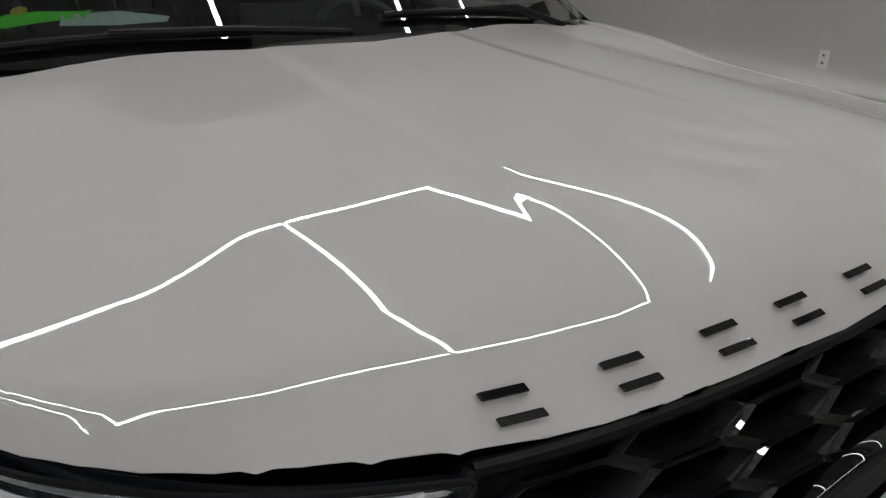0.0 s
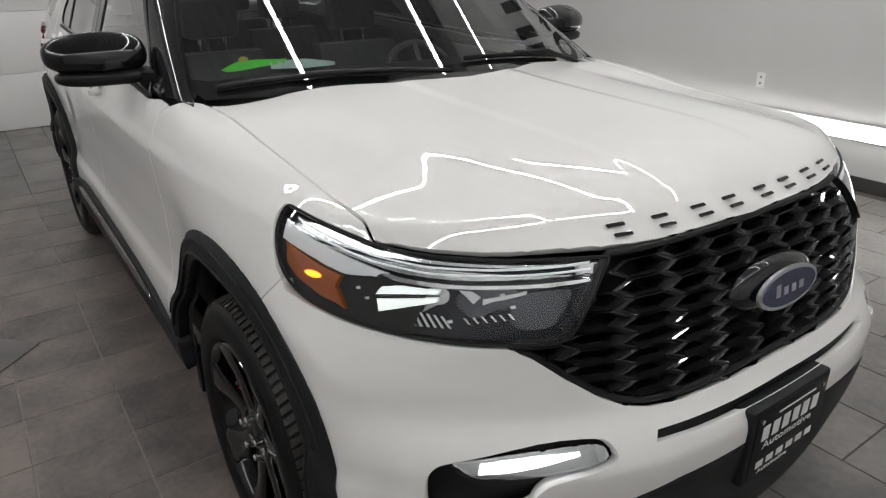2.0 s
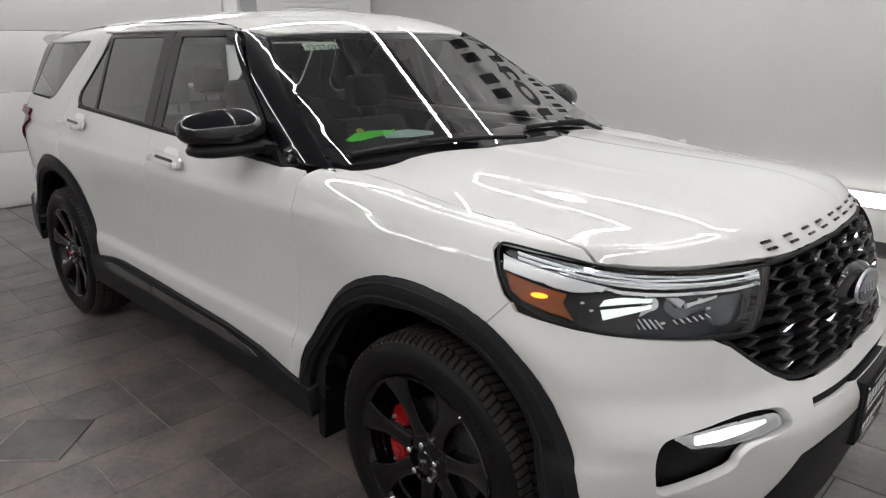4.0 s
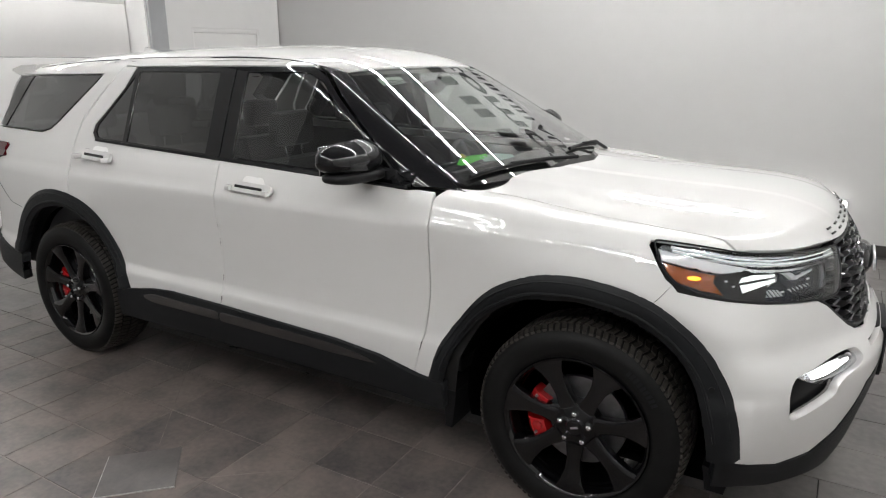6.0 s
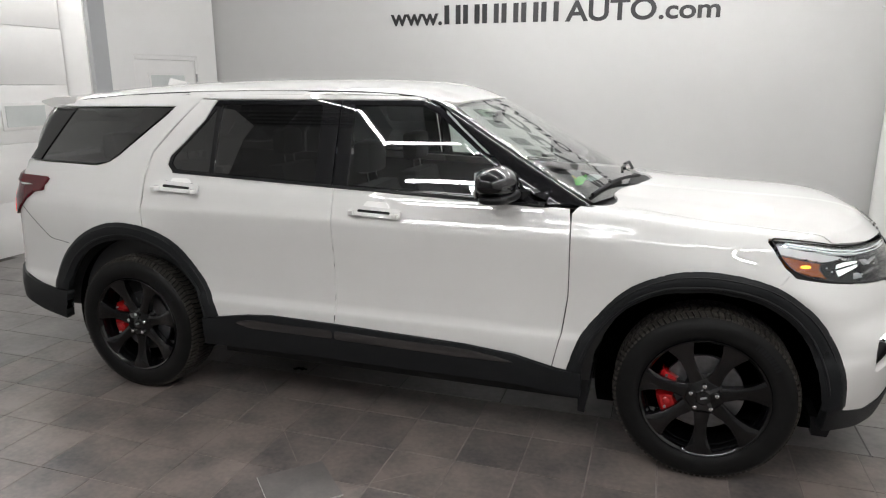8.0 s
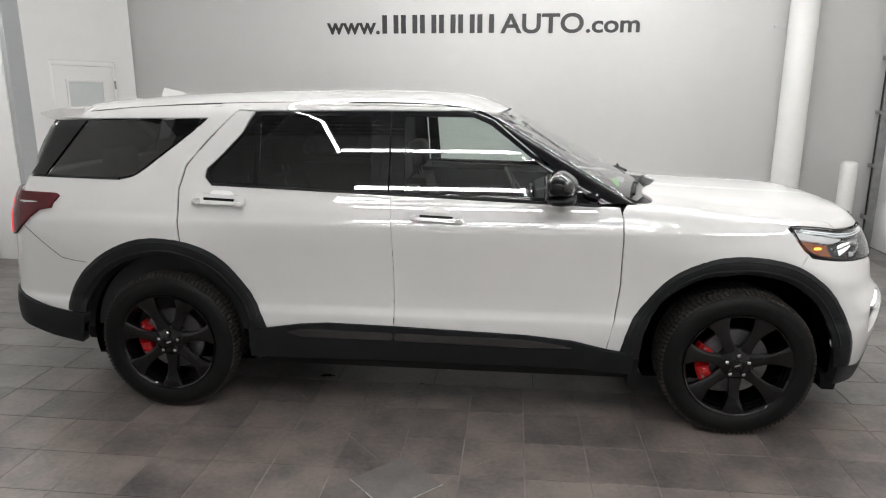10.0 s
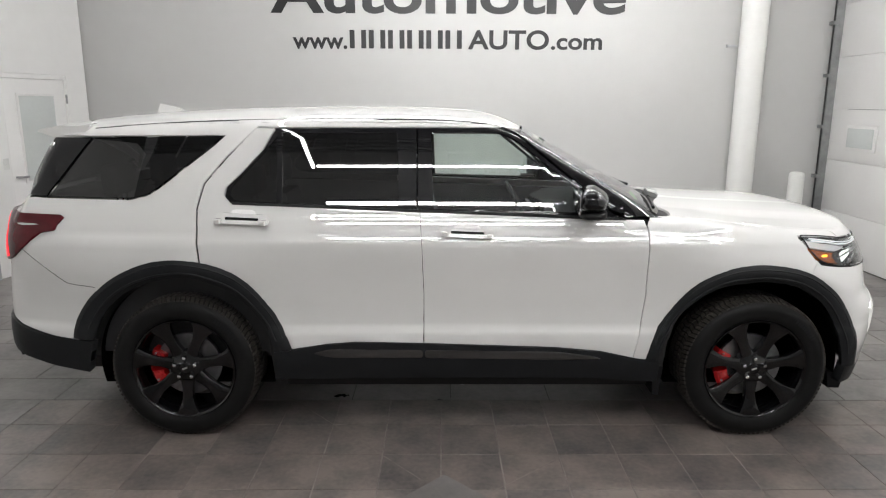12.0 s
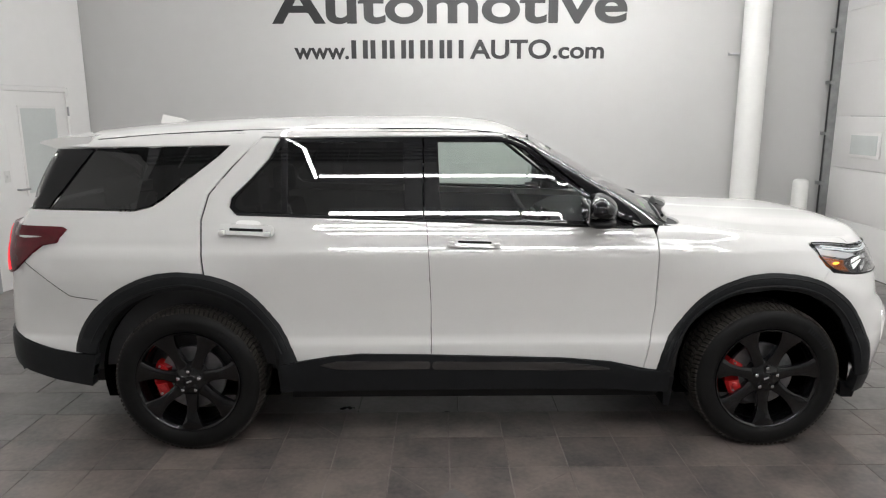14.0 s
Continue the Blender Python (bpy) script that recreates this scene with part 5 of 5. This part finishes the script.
# wheels
def wheel(x, y, flip):
    """Seven-spoke alloy with tyre, brake disc, caliper and nuts; it faces -y."""
    bm = lathe([(.245, -.06), (.268, -.108), (.276, -.124), (.272, -.13), (.264, -.126), (.254, -.105), (.243, -.02), (.24, .10), (.262, .12)], 72)
    rim = part("wheel", bm, RIM, car, "gloss black seven-spoke alloy wheel")
    rim.matrix_local = Matrix.Translation((x, y, .386)) @ (Matrix.Rotation(math.pi, 4, "Z") if flip else Matrix())
    prof = [(.268, -.112), (.282, -.128), (.300, -.136), (.330, -.140), (.352, -.135), (.370, -.122), (.381, -.104), (.3855, -.085), (.387, -.04), (.3875, 0)]
    prof = prof + [(r, -yy) for r, yy in prof[::-1][1:]]
    tyre = part("tyre", lathe(prof, 96), RUBBER, rim, "black rubber tyre with a blocky tread")
    bm = bmesh.new()
    for row, (y0, y1) in enumerate(((-.118, -.082), (-.072, -.030), (-.021, .021), (.030, .072), (.082, .118))):
        n = 96 if row in (0, 4) else 84
        for i in range(n):
            a0, a1 = 2 * math.pi * (i + .10) / n, 2 * math.pi * (i + .74) / n
            rb, rt = .374, .3925
            quad = []
            for ang, yy in ((a0, y0), (a1, y0), (a1, y1), (a0, y1)):
                edge = abs(yy) > .1
                sk = .012 * (1 if yy == y0 else -1) * (1 if row % 2 else -1)
                for r in ((.366 if edge else rb), (.381 if edge else rt)):
                    quad.append(bm.verts.new((r * math.cos(ang + sk), yy, r * math.sin(ang + sk))))
            b0, t0, b1, t1, b2, t2, b3, t3 = quad
            for f in ((t0, t1, t2, t3), (b0, b1, t1, t0), (b1, b2, t2, t1), (b2, b3, t3, t2), (b3, b0, t0, t3)):
                bm.faces.new(f)
    part("tread", bm, TREAD, tyre, "tread blocks", smooth=False)
    bm = bmesh.new()
    for k in range(9):
        a = .55 + k * .05
        v = [bm.verts.new((r * math.cos(aa), -.1415, r * math.sin(aa))) for r, aa in ((.318, a), (.318, a + .034), (.342, a + .034), (.342, a))]
        bm.faces.new(v)
    part("sidewall_mark", bm, CLADDING, tyre, "raised sidewall marks", smooth=False)
    for k in range(7):
        ang = radians(-90 + k * 360 / 7)
        bm = bmesh.new()
        rows = []
        for r, w, yo, d in ((.072, .034, -.094, .05), (.088, .033, -.097, .045), (.13, .027, -.100, .045), (.18, .030, -.106, .045), (.222, .043, -.115, .045), (.258, .062, -.121, .04), (.268, .066, -.120, .03)):
            rows.append([bm.verts.new((r, yo, -w)), bm.verts.new((r, yo - .006, -w * .55)), bm.verts.new((r, yo - .006, w * .55)), bm.verts.new((r, yo, w)),
                         bm.verts.new((r, yo + d, w * .8)), bm.verts.new((r, yo + d, -w * .8))])
        for a, b in zip(rows, rows[1:]):
            for i in range(6):
                j = (i + 1) % 6
                bm.faces.new((a[i], a[j], b[j], b[i]))
        bm.faces.new(rows[0])
        bm.faces.new(rows[-1][::-1])
        bmesh.ops.rotate(bm, verts=bm.verts, matrix=Matrix.Rotation(-ang, 3, "Y"))
        part("spoke", bm, RIM, rim, bevel=.003)
    part("hub", lathe([(.001, -.112), (.030, -.112), (.034, -.108), (.040, -.103), (.075, -.099), (.088, -.092), (.09, -.03)], 48), RIM, rim)
    bm = lathe([(.001, -.1145), (.020, -.1142), (.026, -.112)], 32)
    part("centre_cap", bm, BLACK_GLOSS, rim, "gloss black centre cap")
    part("cap_mark", box((-.014, -.1153, -.004), (.014, -.1148, .004)), SILVER, rim, smooth=False).matrix_local = Matrix.Rotation(radians(-20), 4, "Y")
    for k in range(5):
        a = radians(90 + 72 * k)
        c = (.057 * math.cos(a), .057 * math.sin(a))
        bm = lathe([(.001, -.126), (.006, -.1255), (.0095, -.122), (.0105, -.100)], 12)
        bmesh.ops.translate(bm, verts=bm.verts, vec=(c[0], 0, c[1]))
        part("lug_nut", bm, CHROME, rim, "chrome lug nut")
    part("brake_disc", lathe([(.075, -.045), (.172, -.045), (.172, -.020), (.075, -.020)], 64), DISC, rim, "steel brake disc")
    part("disc_bell", lathe([(.001, -.062), (.07, -.062), (.078, -.045)], 40), DISC, rim)
    bm = bmesh.new()
    n = 14
    rows = []
    for i in range(n + 1):
        a = radians(151 + (210 - 151) * i / n)
        dip = .016 if 5 < i < 9 else 0
        rows.append([bm.verts.new((r * math.cos(a), yy, r * math.sin(a))) for r, yy in ((.122, -.052), (.132, -.080 + dip * 2), (.186, -.082 + dip * 2), (.200, -.068), (.200, -.01), (.122, -.01))])
    for a, b in zip(rows, rows[1:]):
        for i in range(6):
            j = (i + 1) % 6
            bm.faces.new((a[i], a[j], b[j], b[i]))
    bm.faces.new(rows[0])
    bm.faces.new(rows[-1][::-1])
    ob = part("caliper", bm, CALIPER, rim, "red brake caliper", bevel=.004)
    for deg in (163, 198):
        a = radians(deg)
        c = Vector((.160 * math.cos(a), 0, .160 * math.sin(a)))
        part("piston_cap", lathe([(.001, -.090), (.013, -.090), (.017, -.087), (.018, -.078)], 20), CALIPER, ob).matrix_local = Matrix.Translation(c)
    for deg in (155, 206):
        a = radians(deg)
        c = Vector((.176 * math.cos(a), 0, .176 * math.sin(a)))
        part("bolt", lathe([(.001, -.091), (.005, -.091), (.006, -.080)], 8), STEEL, ob, "steel bolt").matrix_local = Matrix.Translation(c)
    return rim


wheel(1.53, -.842, False)
wheel(-1.518, -.842, False)
wheel(1.53, .842, True)
wheel(-1.518, .842, True)


# cabin furniture
def seat(x, y, rear=False):
    bm = box((x - .27, y - .26, .50), (x + .27, y + .26, .68))
    s = part("seat", bm, SEAT, car, "black leather seat", bevel=.05)
    bm = bmesh.new()
    a = [(x - .22, -.25, .62), (x - .10, -.25, .66), (x - .24, -.22, 1.18), (x - .34, -.22, 1.18)]
    vs = [[bm.verts.new((px, y + py * k, pz)) for px, py, pz in a] for k in (-1, 1)]
    bm.faces.new(vs[0])
    bm.faces.new(vs[1][::-1])
    for i in range(4):
        bm.faces.new((vs[0][i], vs[0][(i + 1) % 4], vs[1][(i + 1) % 4], vs[1][i]))
    part("backrest", bm, SEAT, s, bevel=.04)
    bm = box((x - .37, y - .13, 1.24), (x - .26, y + .13, 1.42))
    part("headrest", bm, SEAT, s, bevel=.035)
    for d in (-.06, .06):
        part("headrest_post", rod((x - .30, y + d, 1.15), (x - .31, y + d, 1.26), .007, 8), CHROME, s)
    return s


for y in (-.37, .37):
    seat(.02, y)
    seat(-.95, y)
    seat(-1.75, y * .9)
dash = bmesh.new()
rows = []
for y in np.linspace(-.72, .72, 13):
    k = .03 * abs(y)
    rows.append([dash.verts.new((x, y, z)) for x, z in ((1.02 - k, 1.14), (.80 - k, 1.165), (.62, 1.15), (.52, 1.10), (.50, .98), (.58, .70), (1.02 - k, .70))])
for a, b in zip(rows, rows[1:]):
    for i in range(7):
        j = (i + 1) % 7
        dash.faces.new((a[i], a[j], b[j], b[i]))
dash.faces.new(rows[0])
dash.faces.new(rows[-1][::-1])
dash_ob = part("dashboard", dash, DASH, car, "black dashboard")
part("centre_screen", box((.47, -.14, .98), (.50, .14, 1.16)), BLACK_GLOSS, dash_ob, "black centre screen", bevel=.008)
for y in (-.62, -.2, .2, .62):
    part("air_vent", box((.485, y - .07, 1.02), (.505, y + .07, 1.075)), SILVER, dash_ob, "silver framed air vent", bevel=.006)
    part("vent_core", box((.480, y - .058, 1.03), (.484, y + .058, 1.065)), INNER, dash_ob, smooth=False)
wheel_m = Matrix.Translation((.40, .37, 1.06)) @ Matrix.Rotation(radians(62), 4, "Y")
bm = bmesh.new()
ringp = [tuple(wheel_m @ Vector((.185 * math.cos(a), .185 * math.sin(a), 0))) for a in np.linspace(0, 2 * math.pi, 40)]
tube(ringp, .016, 8, bm)
steer = part("steering_wheel", bm, SEAT, car, "black leather steering wheel")
bm = bmesh.new()
for a in (0, math.pi, math.pi / 2):
    tube([tuple(wheel_m @ Vector((.03 * math.cos(a), .03 * math.sin(a), .01))), tuple(wheel_m @ Vector((.18 * math.cos(a), .18 * math.sin(a), 0)))], .018, 8, bm)
part("steering_spokes", bm, DASH, steer)
part("airbag_boss", rod(tuple(wheel_m @ Vector((0, 0, -.02))), tuple(wheel_m @ Vector((0, 0, .03))), .07, 24), DASH, steer, bevel=.006)
part("steering_column", rod(tuple(wheel_m @ Vector((0, 0, .02))), (.62, .37, .95), .035, 12), DASH, steer)
bm = bmesh.new()
bmesh.ops.create_uvsphere(bm, u_segments=20, v_segments=12, radius=1)
for v in bm.verts:
    v.co = Vector((.36 + v.co.x * .02, v.co.y * .12, 1.54 + v.co.z * .035))
part("rear_view_mirror", bm, BLACK_TRIM, car, "black interior mirror")
part("mirror_stalk", rod((.38, 0, 1.55), (.40, 0, 1.60), .012, 8), BLACK_TRIM, car)
panel("headliner", [(x * .97, y * .93) for x, y in roof_loop], "top", LINER, car, "grey headliner", offset=-.045, gap=.12, rim=False)
part("cabin_floor", box((-2.2, -.75, .38), (.95, .75, .44)), DASH, car, smooth=False)
part("centre_console", box((-.35, -.11, .44), (.55, .11, .82)), DASH, car, bevel=.03)
for s in (-1, 1):
    bm = slab([(-2.2, .44), (.9, .44), (.9, 1.14), (-.25, 1.18), (-1.3, 1.21), (-2.2, 1.23)], s * .80, s * .84)
    part("door_trim", bm, DASH, car, "black interior door trim", smooth=False)


# stickers behind the windscreen
def on_screen(name, pts, mat, label, lift_by=.002):
    return panel(name, pts, "top", mat, screen, label, offset=-.003 + lift_by * 0, thick=.001, gap=.03, rim=False, field=lambda p: cabin(p[..., 0], p[..., 1], p[..., 2]))


tag = on_screen("stock_sticker", [(.367, -.505), (.388, -.345), (.440, -.368), (.418, -.525)], PAPER, "pale green paper sticker with a handwritten number")
p0 = cast(np.array([[.425, -.51, 2.2]]), np.array([[0, 0, -1.0]]), lambda p: cabin(p[..., 0], p[..., 1], p[..., 2]))[0][0]
m = Matrix.Translation(p0 + np.array((.004, 0, .006))) @ Matrix.Rotation(radians(-8), 4, "Z") @ Matrix.Rotation(radians(90), 4, "Z") @ Matrix.Rotation(radians(28.5), 4, "X")
lettering("sticker_number", "133762", .135, .035, .001, m, LETTER, tag)
on_screen("green_sticker", [(.905, -.715), (.89, -.66), (.90, -.60), (.925, -.52), (.925, -.50), (.945, -.52), (.935, -.60), (.93, -.66), (.92, -.70)], GREEN, "bright green sticker")
on_screen("pale_sticker", [(.925, -.56), (.945, -.45), (.985, -.36), (1.0, -.37), (.985, -.47), (.955, -.57)], PALE, "pale see-through sticker")
on_screen("round_sticker", [(.887 + .013 * math.cos(a), -.633 + .016 * math.sin(a)) for a in np.linspace(0, 6.0, 14)], YELLOW, "small round yellow sticker")

# ---- floor ----
structure("floor", box((BACK_X - .2, NEAR_Y - .2, -.2), (FRONT_X + .2, WALL_Y + .2, -.004)), GROUT, "grout bed of the dark tiled floor", "floor")
floor = bpy.data.objects["floor"]
TW, TH = .3025, .324


light = mesh_object("dusty_joints", box((.152 - 9 * TW, -1.488 - 8 * TH, -.02), (.152 + 8 * TW, -1.488 + 3 * TH, -.0025)), DUSTY_GROUT)
light.parent = floor
tagged(light, "pale dusty grout between the brown tiles")


def tile_mesh(w, h, mat):
    bm = bmesh.new()
    g = .0022
    lo = [bm.verts.new(p) for p in ((g, g, -.004), (w - g, g, -.004), (w - g, h - g, -.004), (g, h - g, -.004))]
    e = g + .0015
    hi = [bm.verts.new(p) for p in ((e, e, 0), (w - e, e, 0), (w - e, h - e, 0), (e, h - e, 0))]
    bm.faces.new(hi)
    for i in range(4):
        bm.faces.new((lo[i], lo[(i + 1) % 4], hi[(i + 1) % 4], hi[i]))
    me = bpy.data.meshes.new("tile")
    bm.to_mesh(me)
    bm.free()
    me.materials.append(mat)
    return me


square, grey_square, plank = tile_mesh(TW, TH, TILE), tile_mesh(TW, TH, TILE_OUT), tile_mesh(TW * 2, TH, TILE_OUT)
rest = {"brown": ([], []), "grey": ([], [])}


def lay(me, w, x, y, single):
    if single:
        ob = new("tile", me)
        ob.location = (x, y, 0)
        ob.parent = floor
        return
    rest_v, rest_f = rest["brown" if me is square else "grey"]
    k = len(rest_v)
    g, e = .0022, .0037
    for a in ((g, g, -.004), (w - g, g, -.004), (w - g, TH - g, -.004), (g, TH - g, -.004), (e, e, 0), (w - e, e, 0), (w - e, TH - e, 0), (e, TH - e, 0)):
        rest_v.append((x + a[0], y + a[1], a[2]))
    rest_f.append((k + 4, k + 5, k + 6, k + 7))
    for i in range(4):
        rest_f.append((k + i, k + (i + 1) % 4, k + 4 + (i + 1) % 4, k + 4 + i))


row0 = -1.488
for j in range(-18, 17):
    y = row0 + j * TH
    if y + TH > WALL_Y - .02 or y < NEAR_Y:
        continue
    if -9 < j <= 2:
        for i in range(-9, 8):
            lay(square, TW, .152 + i * TW, y, -3 <= j <= 1)
        spans = ((BACK_X, .152 - 9 * TW), (.152 + 8 * TW, FRONT_X))
    else:
        spans = ((BACK_X, FRONT_X),)
    for a, b in spans:
        i = 0
        x = b if a == BACK_X else a
        first = True
        while True:
            w = TW * 2 if not (first and j % 2) else TW
            first = False
            if a == BACK_X:
                x -= w
                if x < a - .5:
                    break
                lay(plank if w > TW else grey_square, w, x, y, False)
            else:
                if x > b + .2:
                    break
                lay(plank if w > TW else grey_square, w, x, y, -2.6 < y < 1.2 and x < 3.8)
                x += w
for kind, mat in (("brown", SQUARE_REST), ("grey", TILE_REST)):
    me = bpy.data.meshes.new("floor_tiles")
    me.from_pydata(*(rest[kind][0], [], rest[kind][1]))
    me.materials.append(mat)
    ob = new("floor_tiles", me)
    ob.parent = floor
    tagged(ob, "%s stone-look floor tiles" % kind, kind="stuff")

# a loose turned tile with pale chipped edges, and the pale diagonal joints that run to it
sheet = thing("loose_tile", "loose square grey tile lying turned on the floor", "tile", (-.135, -1.58, 0))
slab_ob = part("slab", box((-.15, -.15, .0005), (.15, .15, .006)), material("loose_tile_stone", (.155, .142, .136), rough=.45, vary=.25, scale=9, tone=(.10, .092, .09)), sheet, bevel=.001)
slab_ob.rotation_euler = (0, 0, radians(45))
for lo, hi in (((-.152, -.153, .0005), (.152, -.1505, .0062)), ((-.153, -.15, .0005), (-.1505, .15, .0062))):
    ob = part("chipped_edge", box(lo, hi), material("pale_chipped_edge", (.55, .53, .51), rough=.7, vary=.5, scale=60), sheet, "pale chipped edge", smooth=False)
    ob.rotation_euler = (0, 0, radians(45))
for (x0, y0), (x1, y1) in (((-1.193, -.347), (-.25, -1.40)), ((.06, -1.53), (.436, -1.221))):
    d = Vector((x1 - x0, y1 - y0, 0))
    bm = box((0, -.0018, .0003), (d.length, .0018, .0011))
    ob = part("diagonal_joint", bm, DUSTY_GROUT, floor, "pale diagonal joint", smooth=False)
    ob.matrix_local = Matrix.Translation((x0, y0, 0)) @ Matrix.Rotation(math.atan2(d.y, d.x), 4, "Z")


def scrap(x, y, size, mat, seed):
    """A small crumpled flake of litter."""
    rng = random.Random(seed)
    bm = bmesh.new()
    rows = []
    for i in range(7):
        u = (i / 6 - .5) * size
        rows.append([bm.verts.new((u, v * size * .16 + rng.uniform(-.004, .004), .002 + rng.uniform(0, .009) * size / .08)) for v in (-1, 0, 1)])
    for a, b in zip(rows, rows[1:]):
        for k in range(2):
            bm.faces.new((a[k], a[k + 1], b[k + 1], b[k]))
    bmesh.ops.solidify(bm, geom=bm.faces[:], thickness=.0008)
    ob = tagged(mesh_object("litter_flake", bm, mat), "small crumpled flake lying under the car", "litter", "litter flakes")
    ob.location = (x, y, 0)
    ob.rotation_euler = (0, 0, rng.uniform(-.3, .3))


for k, (x, y, size, mat) in enumerate(((-.761, -.471, .09, BLACK_GLOSS), (-.154, -.517, .03, LETTER), (.768, -.253, .05, BLACK_GLOSS), (-.01, -.294, .02, SILVER))):
    scrap(x, y, size, mat, k)
